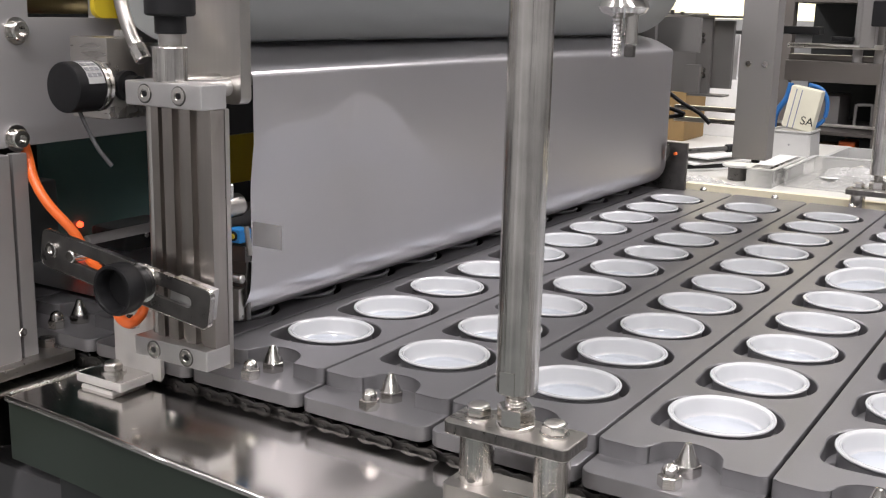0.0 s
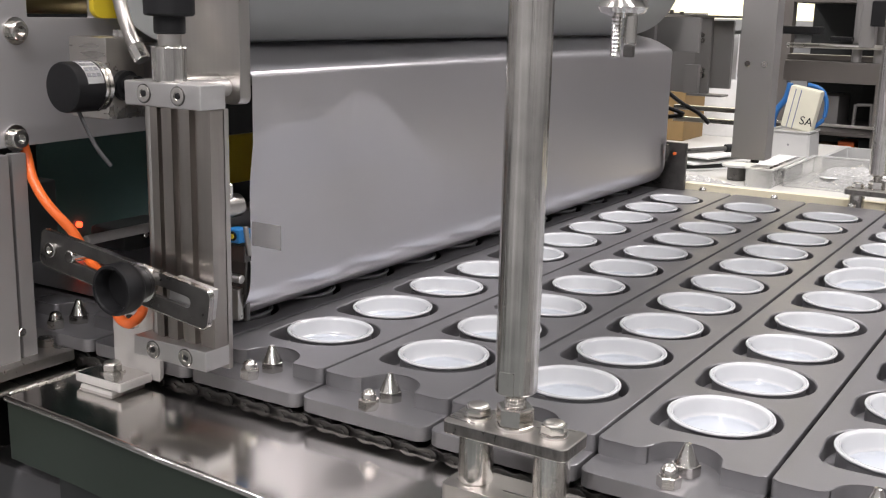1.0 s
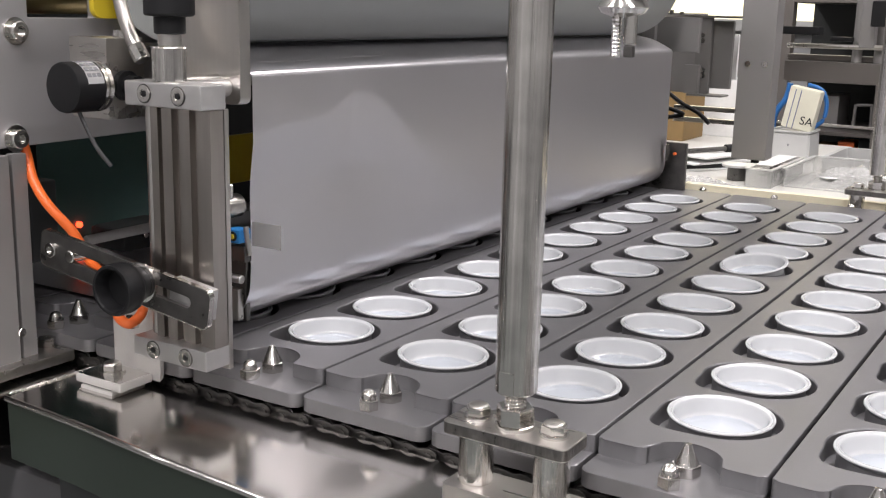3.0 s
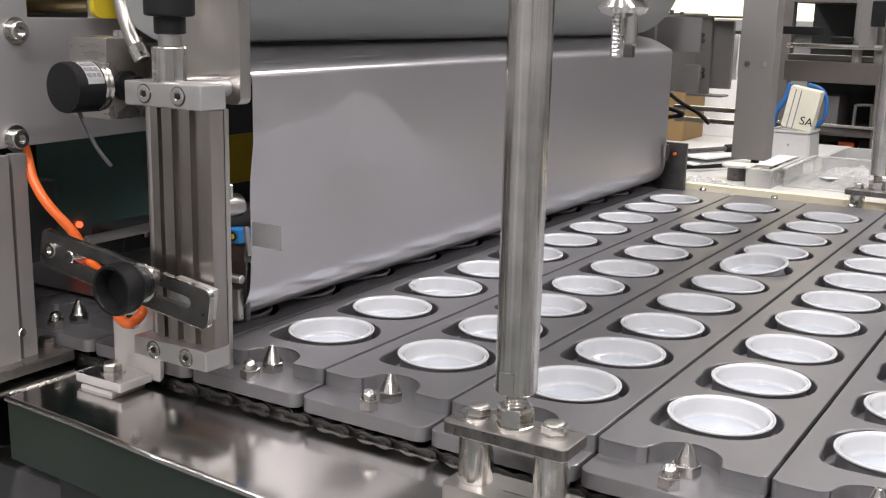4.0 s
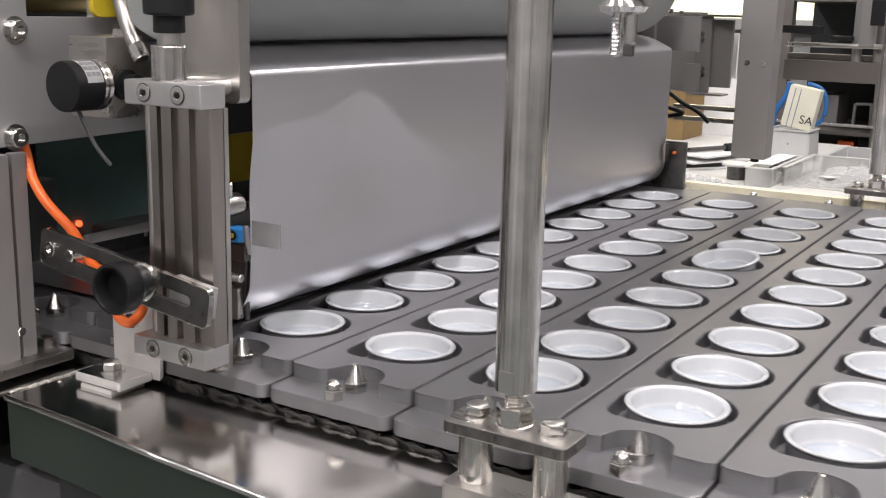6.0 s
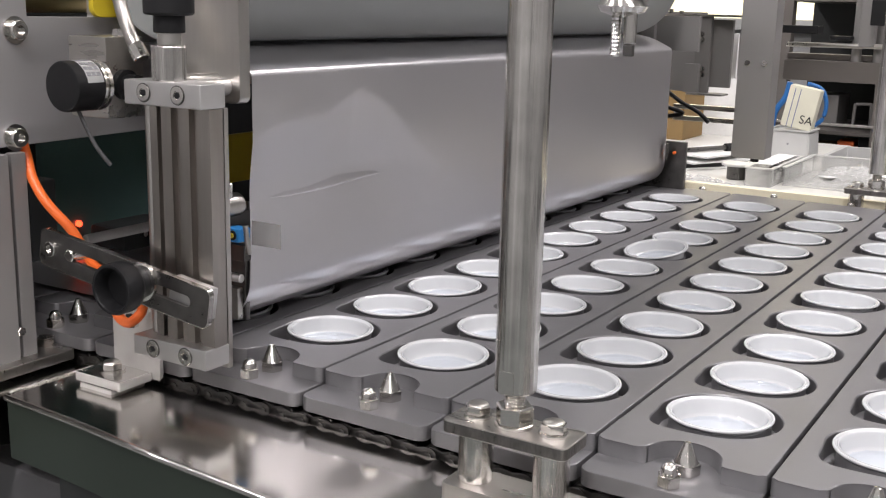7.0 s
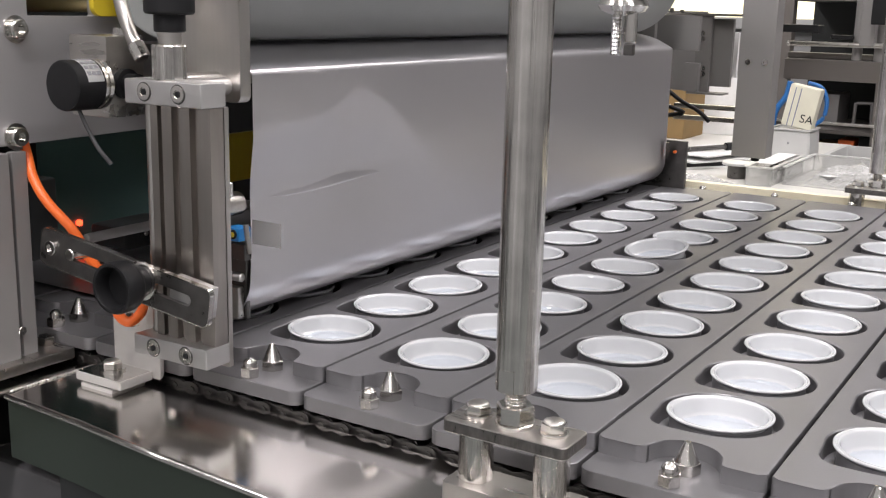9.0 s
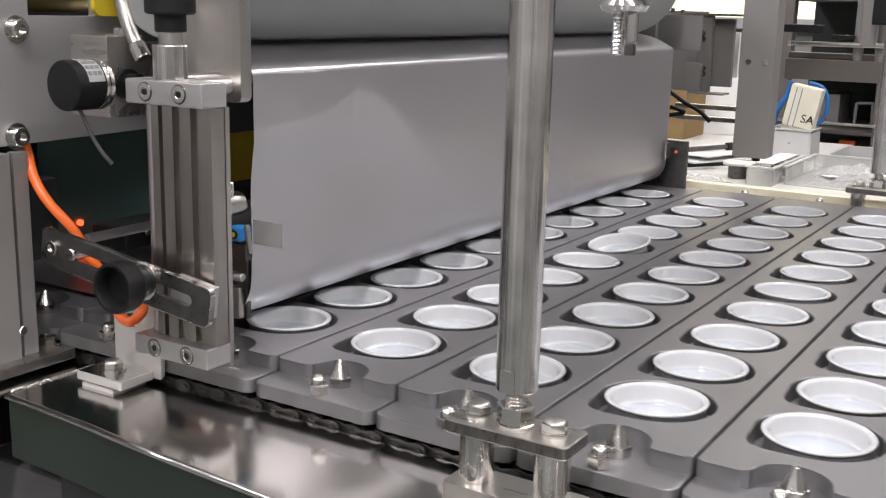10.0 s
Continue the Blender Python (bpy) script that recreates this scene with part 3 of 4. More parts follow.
    part("silhouette_body", box((-0.285, 0.060, -0.002), (-0.245, 0.118, 0.020), 0.004), BLACKINSIDE, m)
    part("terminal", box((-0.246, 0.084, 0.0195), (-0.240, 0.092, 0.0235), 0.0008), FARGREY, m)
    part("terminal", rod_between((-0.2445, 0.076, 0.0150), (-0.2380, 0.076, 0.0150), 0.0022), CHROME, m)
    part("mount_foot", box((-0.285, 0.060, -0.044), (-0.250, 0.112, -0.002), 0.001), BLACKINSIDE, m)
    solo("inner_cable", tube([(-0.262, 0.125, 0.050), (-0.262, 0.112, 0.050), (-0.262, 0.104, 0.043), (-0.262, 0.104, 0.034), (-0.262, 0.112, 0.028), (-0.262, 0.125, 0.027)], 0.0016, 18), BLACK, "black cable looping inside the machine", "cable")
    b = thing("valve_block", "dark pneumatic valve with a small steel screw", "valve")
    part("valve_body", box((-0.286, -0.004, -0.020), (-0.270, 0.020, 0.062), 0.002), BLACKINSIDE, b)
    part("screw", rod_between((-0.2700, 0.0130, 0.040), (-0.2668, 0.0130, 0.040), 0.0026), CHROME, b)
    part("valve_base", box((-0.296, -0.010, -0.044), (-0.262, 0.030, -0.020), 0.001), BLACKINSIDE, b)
    # unseen roof and panels, added to keep the hall light off the inside
    h = thing("shade_hood", "unseen hood added to shade the inside of the sealing station", "hood")
    part("roof", box((-0.70, -0.215, 0.345), (-0.158, 0.78, 0.350), 0.001), BRUSHED_X, h)
    part("near_panel", box((-0.70, -0.215, -0.045), (-0.185, -0.210, 0.3448), 0.001), FARGREY, h)
    part("end_panel", box((-0.46, 0.745, -0.04), (-0.16, 0.750, 0.3448), 0.001), FARGREY, h)
    solo("cross_bar", rod_between((-0.19, -0.022, 0.0335), (-0.19, 0.32, 0.0345), 0.0034), PALESTEEL, "round steel cross bar inside the machine", "bar")


frame_left()


# ---- foil station ----
def foil():
    rnd = random.Random(7)
    pts = [(-0.30, 0.0030), (-0.16, 0.0032), (-0.09, 0.0036)]
    cx, cz, r = -0.0535, 0.0305, 0.0235
    for k in range(12):
        a = radians(-100 + k * 8.5)
        pts.append((cx + r * math.cos(a), cz + r * math.sin(a)))
    zs = np.linspace(0.032, 0.148, 48)
    for z in zs:
        pts.append((-0.0300, z))
    cx2, cz2, r2 = -0.0345, 0.1500, 0.0045
    for k in range(1, 9):
        a = radians(k * 7.6)
        pts.append((cx2 + r2 * math.cos(a), cz2 + r2 * math.sin(a)))
    pts += [(-0.0400, 0.1578), (-0.0475, 0.1614), (-0.0570, 0.1645), (-0.070, 0.1668), (-0.12, 0.1650), (-0.2, 0.165)]
    ny = 240
    bm = bmesh.new()
    rows = []
    for i, (x, z) in enumerate(pts):
        row = []
        for j in range(ny + 1):
            q = j / ny
            curl = min(1, max(0, (0.075 - z) / 0.055)) if x > -0.06 else 1
            y = -0.0335 - 0.0065 * curl * curl * (1 - q) ** 12 + q * 0.6685
            k = min(1, max(0, (z - 0.030) / 0.06)) * min(1, max(0, (0.148 - z) / 0.02))
            w = 0.0
            if x > -0.04:
                w = k * (0.0006 * noise.noise((y * 9, z * 14, 1.0)) + 0.0002 * noise.noise((y * 26, z * 30, 5.0)))
                # slack drawn in below a peaked fold near the free edge, with fine upright pleats
                g = y - 0.066
                crest = 0.144 - (0.36 + (0.30 if g > 0 else 0.0)) * math.sqrt(g * g + 0.00006) + 0.016 * noise.noise((y * 15, z * 7, 7.0))
                u = min(1, max(0, crest - z) / 0.085)
                w -= k * 0.0056 * u * (2 - u) * math.exp(-(max(0, y - 0.066) / 0.085) ** 2)
                w += k * 0.0003 * noise.noise((y * 34, z * 5, 3.0)) * math.exp(-((z - 0.085) / 0.035) ** 2 - (y / 0.3) ** 2)
            row.append(bm.verts.new((x + w, y, z)))
        rows.append(row)
    for a, b in zip(rows, rows[1:]):
        for k in range(ny):
            bm.faces.new([a[k], a[k + 1], b[k + 1], b[k]])
    bmesh.ops.recalc_face_normals(bm, faces=bm.faces)
    bmesh.ops.solidify(bm, geom=bm.faces, thickness=0.00008)
    solo("sealing_foil", bm, FOIL, "dull silver sealing foil hanging down to the cups", "foil", smooth=80)
    t = thing("upper_roller", "steel roller turning the foil downwards", "roller")
    part("roller_body", rod_between((cx2, -0.035, cz2), (cx2, 0.63, cz2), r2 - 0.0006), BRUSHED, t)
    part("shaft", rod_between((cx2, -0.085, cz2 - 0.001), (cx2, -0.0355, cz2 - 0.001), 0.005), CHROME, t)
    t = thing("lower_roller", "steel roller pressing the foil towards the cups", "roller")
    part("roller_body", rod_between((cx, -0.032, cz), (cx, 0.63, cz), r - 0.0006), BRUSHED, t)
    part("shaft", rod_between((cx, -0.0345, cz), (cx, -0.0325, cz), 0.006), CHROME, t)
    t = thing("drive_drum", "dark grey rubber-covered drum above the foil", "drum")
    part("drum_body", rod_between((-0.078, -0.046, 0.2268), (-0.078, 0.615, 0.2268), 0.0595, 0.001, 64), RUBBER, t)
    part("drum_shaft", rod_between((-0.078, 0.615, 0.2268), (-0.078, 0.72, 0.2270), 0.012), BRUSHED, t)


foil()
CREASES = []


def foil_crease():
    """A shallow slanting fold in the foil; it travels down with the web."""
    bm = bmesh.new()
    n = 40
    rows = []
    for i in range(n + 1):
        u = -1 + 2 * i / n
        w = 0.0042 * (1 - u * u) ** 1.2 * (1.1 - 0.5 * u) + 0.00005
        h = 0.0011 * (1 - u * u) * (1.1 - 0.5 * u)
        bend = 0.0012 * math.sin(u * 2.4)
        rows.append([bm.verts.new((h * g - 0.0003 - 0.0011 * (1 - u * u), 0.068 * u, bend + w * f)) for f, g in ((1, -0.1), (0.4, 0.35), (-0.05, 0.9), (-0.25, 0.75), (-0.42, -0.1))])
    for a, b in zip(rows, rows[1:]):
        for k in range(4):
            bm.faces.new([a[k], a[k + 1], b[k + 1], b[k]])
    bmesh.ops.recalc_face_normals(bm, faces=bm.faces)
    ob = solo("foil_crease", bm, FOIL, "shallow slanting crease in the silver foil", "crease", smooth=80)
    CREASES.append(ob)


foil_crease()


def foil_bracket():
    t = thing("roller_bracket", "upright stainless side bracket of the foil rollers", "bracket")
    o = [(-0.075, 0.34), (-0.075, 0.140), (-0.024, 0.1375)] + [(-0.0205 + 0.004 * math.sin(radians(a)), 0.1415 - 0.004 * math.cos(radians(a))) for a in (15, 45, 75, 90)] + [(-0.0165, 0.34)]
    part("bracket_plate", prism(o, "y", -0.0580, -0.0495, 0.0005), BRUSHED, t)
    part("spacer", rod_between((-0.0265, -0.088, 0.1465), (-0.0265, -0.058, 0.1465), 0.0048), SATIN, t)
    # far bracket
    t2 = thing("far_roller_bracket", "dark steel bracket carrying the foil rollers' far ends", "bracket")
    part("bracket_plate", box((-0.075, 0.650, -0.030), (-0.012, 0.656, 0.052), 0.0008), DARKSTEEL, t2)
    part("upper_plate", box((-0.16, 0.665, 0.1500), (-0.0120, 0.672, 0.1875), 0.0008), STATIONGREY, t2)
    part("support_strut", box((-0.075, 0.6566, 0.030), (-0.060, 0.6648, 0.1875), 0.0008), FARGREY, t2)
    part("red_knob", rod_between((-0.024, 0.65, 0.040), (-0.024, 0.645, 0.040), 0.0017), ORANGE, t2)
    part("clip", box((-0.0275, 0.622, 0.035), (-0.0255, 0.634, 0.052), 0.0004), CHROME, t2)


foil_bracket()


def adjuster():
    """The upright slide at the operator's side, with its blocks, knob and slotted arm."""
    t = thing("height_adjuster", "stainless upright height adjuster with black hand knob", "adjuster")
    b = part("top_block", box((-0.0540, -0.105, 0.1385), (0.0004, -0.087, 0.1512), 0.0010), SATIN, t, "light grey aluminium end block")
    c = part("bottom_block", box((-0.0545, -0.105, 0.0022), (-0.0005, -0.087, 0.0135), 0.0010), SATIN, t, "light grey aluminium end block")
    for blk, z in ((b, 0.1450), (c, 0.0078)):
        for x in (-0.0392, -0.0152):
            screw = socket_screw(0.0045, 0.0009, pose(x, -0.1049, z, 90), blk, CHROME)
            # dark ring and black hexagon are painted in for the shade of the recesses
            part("recess_shade", lathe([(0.0044, 0.0001), (0.0050, 0.0001), (0.0050, 0.0003), (0.0044, 0.0003)], 28, pose(x, -0.1050, z, 90)), DARKSTEEL, blk)
            part("socket", hexagon(0.0031, 0.0004, 0.00095, pose(x, -0.1049, z, 90)), BLACK, blk)
    # grooved body
    o = []
    x = -0.0425
    for w, d in ((0.0052, 0), (0.0030, 1), (0.0072, 0), (0.0052, 1), (0.0075, 0), (0.0050, 1), (0.0093, 0)):
        y = -0.0985 if d == 0 else -0.0945
        o += [(x, y), (x + w, y)]
        x += w
    o += [(x, -0.089), (-0.0425, -0.089)]
    part("slide_body", prism(o, "z", 0.0136, 0.1384), DIMSTEEL, t, "grooved brushed steel slide")
    part("back_plate", box((-0.0545, -0.0868, -0.001), (-0.0015, -0.0832, 0.1384), 0.0006), BRUSHED, t)
    for x in (-0.047,):
        part("guide_rod", rod_between((x, -0.0935, 0.0136), (x, -0.0935, 0.1384), 0.0030), BRUSHED, t)
    # spindle, coupling and knob
    z = 0.1512
    bm = lathe([(0, z), (0.0086, z), (0.0091, z + 0.0006), (0.0091, z + 0.0170), (0.0086, z + 0.0177), (0, z + 0.0177)], 12, pose(-0.0296, -0.096, 0))
    part("coupling", bm, ROD, t, "twelve-sided steel coupling", 20)
    part("spindle", rod(0.0060, z + 0.0177, z + 0.030, m=pose(-0.0290, -0.096, 0)), BRUSHED, t)
    part("knob", lathe([(0, 0.1752), (0.0072, 0.1752), (0.0080, 0.1757), (0.0080, 0.1838), (0.0118, 0.1842), (0.0128, 0.1852), (0.0128, 0.1985), (0.012, 0.2), (0, 0.2)], 40,
                       pose(-0.0287, -0.096, 0)), BLACK, t, "black plastic hand knob")
    # foot
    f = thing("adjuster_foot", "bent stainless foot bolted on the polished cover", "bracket")
    part("base_plate", box((-0.0945, -0.1095, -0.0262), (-0.0690, -0.0846, -0.0219), 0.0008), PALESTEEL, f)
    bm = prism(rounded(-0.0990, -0.1092, -0.0625, -0.0848, 0.0012), "z", -0.0212, -0.0160, 0.0009)
    bm.normal_update()
    # upright faces take a paler metal: the light they catch, put into the colour
    for q in bm.faces:
        q.material_index = 0 if q.normal.z > 0.95 else 1
    part("foot_plate", bm, [CHROME, PALESTEEL], f, "bright stainless foot plate")
    prof = [(-0.0846, -0.0203), (-0.0830, -0.0197), (-0.0818, -0.0185), (-0.0812, -0.0165), (-0.0812, 0.0300), (-0.0842, 0.0300), (-0.0842, -0.0150), (-0.0844, -0.0168)]
    part("bent_upright", prism(prof, "x", -0.0945, -0.0570, 0.0004), PALESTEEL, f)
    part("nut", hexagon(0.0085, 0.0, 0.0036, pose(-0.0759, -0.0843, 0.0129, 90)), CHROME, f)
    # dark strip stands in for the shaded gap between the two plates
    part("gap_shade", box((-0.0930, -0.1080, -0.0219), (-0.0705, -0.0850, -0.0212)), DARKSTEEL, f)
    m = pose(-0.0830, -0.0960, -0.0160)
    part("washer", lathe([(0, 0), (0.0074, 0), (0.0074, 0.0012), (0, 0.0012)], 28, m), CHROME, f)
    part("bolt", hexagon(0.0102, 0.0012, 0.0050, m @ pose(0, 0, 0, 0, 0, 14)), CHROME, f)
    part("bolt_crown", lathe([(0, 0.0050), (0.0047, 0.0050), (0.0043, 0.0058), (0.0032, 0.0062), (0, 0.0063)], 24, m), BRUSHED, f)
    # slotted arm in front of the slide
    a = thing("slotted_arm", "dark slotted steel arm clamped with a black knob", "arm")
    A = pose(0.0085, -0.1085, 0.0389, 0, 8.5, 2)
    slot1 = rounded(-0.046, -0.0030, -0.0125, 0.0030, 0.0029)
    slot2 = rounded(-0.104, -0.0030, -0.070, 0.0030, 0.0029)
    part("arm_plate", with_holes(rounded(-0.1235, -0.0108, 0.0, 0.0100, 0.004), [slot1, slot2], "y", -0.0030, 0.0, 0.0003, A), DARKSTEEL, a)
    # separate chrome rim gives the arm its bright outline
    part("arm_edge", with_holes(rounded(-0.1239, -0.0112, 0.0004, 0.0104, 0.0044), [rounded(-0.1234, -0.0107, -0.0001, 0.0099, 0.0040)], "y", -0.0031, 0.0001, 0.0, A), CHROME, a, "bright rim round the outline of the arm")
    part("arm_block", box((-0.030, 0.0002, -0.0085), (-0.004, 0.008, 0.0085), 0.0006, m=A), SATIN, a)
    K = A @ pose(-0.0458, -0.003, 0.0018, 90)
    part("clamp_washer", lathe([(0, 0), (0.0105, 0), (0.0105, 0.002), (0.0085, 0.003), (0, 0.003)], 28, K), CHROME, a)
    part("clamp_knob", lathe([(0, 0.003), (0.0088, 0.003), (0.0092, 0.007), (0.0112, 0.0095), (0.0130, 0.0115), (0.0136, 0.0145), (0.0136, 0.0205), (0.0130, 0.0222), (0.0116, 0.0222), (0.0106, 0.0205), (0.0102, 0.014), (0, 0.013)], 40, K), BLACK, a, "black hollow plastic knob")
    for x in (-0.1270,):
        socket_screw(0.0042, 0.002, A @ pose(x + 0.0122, -0.003, 0, 90), a, CHROME)
    part("stud", rod_between(A @ Vector((-0.1005, -0.004, 0)), A @ Vector((-0.1005, 0.012, 0)), 0.0035), CHROME, a)


adjuster()


def encoder():
    t = thing("rotary_encoder", "black round rotary encoder with a white paper label", "encoder")
    cx, cz = -0.0900, 0.1455
    m, _ = along((cx, -0.1150, cz), (cx, -0.05, cz))
    part("housing", lathe([(0, 0), (0.0122, 0), (0.0132, 0.0006), (0.0136, 0.0018), (0.0136, 0.018), (0, 0.018)], 40, m), BLACK, t)
    part("collar", lathe([(0, 0.0181), (0.0138, 0.0181), (0.0138, 0.0196), (0.0128, 0.0198), (0.0128, 0.0210), (0.0138, 0.0212), (0.0138, 0.0235), (0, 0.0235)], 40, m), CHROME, t)
    bm = bmesh.new()
    cols = []
    for k in range(9):
        a = radians(-8 + k * 11)
        cols.append([bm.verts.new((cx + 0.01372 * math.sin(a), -0.1150 + q, cz + 0.01372 * math.cos(a))) for q in (0.0065, 0.0172)])
    for p, q in zip(cols, cols[1:]):
        bm.faces.new([p[0], q[0], q[1], p[1]])
    bmesh.ops.solidify(bm, geom=bm.faces, thickness=0.0001)
    lab = part("paper_label", bm, PAPERLABEL, t, "white paper label with small print")
    for row in range(4):
        for q in range(3):
            a = radians(12 + row * 16)
            part("print_bar", box((-0.0011, -0.0014, -0.0001), (0.0011, 0.0012, 0.0001), m=pose(cx + 0.01380 * math.sin(a), -0.1065 + q * 0.0032, cz + 0.01380 * math.cos(a)) @ Matrix.Rotation(a, 4, "Y")), INK, lab)
    part("shaft", rod_between((cx, -0.0917, cz), (cx, -0.0835, cz), 0.006), BLACK, t)
    part("cable", tube([(cx - 0.002, -0.103, cz - 0.0136), (cx + 0.002, -0.101, cz - 0.024), (cx + 0.006, -0.098, cz - 0.034), (cx + 0.010, -0.093, cz - 0.043)], 0.0011, 18), CABGREY, t, "thin dark grey cable")
    b = thing("bearing_block", "stainless bearing block behind the encoder", "bearing block")
    part("block", box((-0.122, -0.0832, 0.126), (-0.0915, -0.0560, 0.171), 0.0008), BRUSHED_X, b)
    part("shaft_end", lathe([(0, 0), (0.0085, 0), (0.0085, 0.004), (0.006, 0.0045), (0.006, 0.012), (0, 0.012)], 28, pose(-0.0915, -0.0715, 0.1445, 0, 90, 0)), BLACK, b, "black shaft coupling")
    part("set_screw", hexagon(0.006, 0, 0.004, pose(-0.1, -0.066, 0.171)), CHROME, b)
    h = solo("braided_hose", tube([(-0.0765, -0.088, 0.215), (-0.0735, -0.088, 0.1915), (-0.0668, -0.088, 0.1740), (-0.0610, -0.088, 0.1655)], 0.0036, 18), BRUSHED, "shiny braided steel hose beside the knob", "hose")
    part("hose_end", rod_between((-0.0630, -0.088, 0.168), (-0.0575, -0.088, 0.1605), 0.0044, n=8), CHROME, h)


encoder()


def sensor():
    t = thing("foil_sensor", "small blue sensor with a smoky see-through flap", "sensor")
    part("body", box((-0.0375, -0.0500, 0.0580), (-0.0268, -0.0400, 0.0660), 0.0010), BLUE, t)
    part("button_ring", rod_between((-0.0312, -0.0499, 0.0622), (-0.0312, -0.0507, 0.0622), 0.0028), BLACK, t)
    part("button", rod_between((-0.0312, -0.0507, 0.0622), (-0.0312, -0.0514, 0.0622), 0.0015), YELLOW, t)
    part("connector", thread(0.0017, 0, 0.017, 0.0026, 14, pose(-0.0228, -0.046, 0.0515, 4, -5, 0)), BRUSHED, t)
    part("flap", box((-0.0205, -0.0462, 0.0575), (0.0005, -0.0456, 0.0715), 0.0002), SMOKE, t, "smoky see-through plastic flap")
    b = thing("sensor_bracket", "small steel bracket carrying the sensor", "bracket")
    part("bar", box((-0.06, -0.046, 0.0465), (-0.0265, -0.040, 0.056), 0.0006), DARKSTEEL, b)
    part("end_guard", box((-0.082, -0.0385, 0.009), (-0.0325, -0.0350, 0.0462), 0.0006), DARKSTEEL, b)
    part("edge_bar", rod_between((-0.082, -0.0405, 0.0345), (-0.0335, -0.0405, 0.0345), 0.0026), SATIN, b)
    part("lower_block", box((-0.082, -0.0440, 0.010), (-0.0340, -0.0388, 0.0290), 0.0008), BRUSHED_X, b)
    part("clamp", rod_between((-0.0400, -0.054, 0.0775), (-0.0400, -0.036, 0.0775), 0.0068), BRUSHED, b)
    part("clamp_screw", rod_between((-0.034, -0.05, 0.083), (-0.034, -0.05, 0.092), 0.0025), CHROME, b)


sensor()


# ---- guide posts on both sides ----
def guide_post(y, s, group):
    t = thing("guide_post", "round steel post on a two-pillar clamp plate", "post", pose(0.1815, y, 0), group)
    part("rod", lathe([(0, 0.0315), (0.0086, 0.0315), (0.0092, 0.0322), (0.0092, 0.40), (0, 0.40)], 48), ROD, t, "round steel rod with reflected streaks in its colour")
    part("flat", box((-0.0035, -0.0092 * s - 0.0002, 0.0322), (0.0035, -0.0092 * s + 0.0002, 0.042)), CHROME, t)
    part("stud", thread(0.0049, 0.018, 0.0316, 0.00145), CHROME, t)
    part("nut", hexagon(0.0146, 0.0168, 0.0250), CHROME, t)
    part("washer", lathe([(0, 0.0153), (0.0086, 0.0153), (0.0086, 0.0168), (0, 0.0168)], 32), CHROME, t)
    for nm, x1, z0, z1 in (("clamp_plate", 0.0300, 0.0093, 0.0152), ("base_plate", 0.0330, -0.0300, -0.0145)):
        bm = prism(rounded(-0.0300, -0.0118, x1, 0.0118, 0.003, 4), "z", z0, z1, 0.0006)
        bm.normal_update()
        for f in bm.faces:
            f.material_index = 1 if abs(f.normal.z) < 0.05 and nm == "clamp_plate" else 0
        part(nm, bm, [BRUSHED_X, CUTEDGE], t)
    for x in (-0.0186, 0.0186):
        part("pillar", rod(0.0079, -0.0145, 0.0093, m=pose(x, 0, 0)), ROD, t)
        b = part("bolt", hexagon(0.0100, 0.0165, 0.0206, pose(x, 0.0006, 0, 0, 0, 12 + x * 900)), CHROME, t)
        part("bolt_crown", lathe([(0, 0.0206), (0.0047, 0.0206), (0.0044, 0.0212), (0.0034, 0.0217), (0, 0.0219)], 28, pose(x, 0.0006, 0)), BRUSHED, b)
        part("spring_washer", lathe([(0, 0.0152), (0.0064, 0.0152), (0.0066, 0.0158), (0.0064, 0.0165), (0, 0.0165)], 28, pose(x, 0.0006, 0)), CHROME, b)


guide_post(-0.105, 1, "guide posts")
guide_post(2 * MID_Y + 0.105, -1, "guide posts")


def hanging_clamp():
    t = thing("hanging_clamp", "chromed swing bolt clamp hanging over the foil", "clamp", pose(0.1045, 0.172, 0.0))
    part("swivel", lathe([(0, 0.188), (0.006, 0.188), (0.0145, 0.191), (0.0165, 0.1945), (0.0145, 0.2), (0.010, 0.23), (0, 0.23)], 24), CHROME, t)
    part("swing_bolt", thread(0.0036, 0.1625, 0.189, 0.0026, m=pose(-0.0035, -0.001, 0)), CHROME, t)
    part("flat_bolt", box((0.0022, -0.0045, 0.1700), (0.0105, 0.0015, 0.1955), 0.0022, 4), POLISHED, t)
    part("stem", rod_between((0, 0, 0.23), (0, 0, 0.386), 0.006), BRUSHED, t)
    c = thing("overhead_bar", "steel bar joining the two guide posts overhead", "bar")
    part("long_bar", box((0.170, -0.118, 0.401), (0.193, 0.705, 0.415), 0.001), BRUSHED_X, c)
    part("side_arm", box((0.094, 0.164, 0.387), (0.193, 0.180, 0.4005), 0.001), BRUSHED_X, c)
    part("tip", box((0.0030, -0.0040, 0.1628), (0.0095, 0.0010, 0.1702), 0.0008), DARKSTEEL, t)


hanging_clamp()


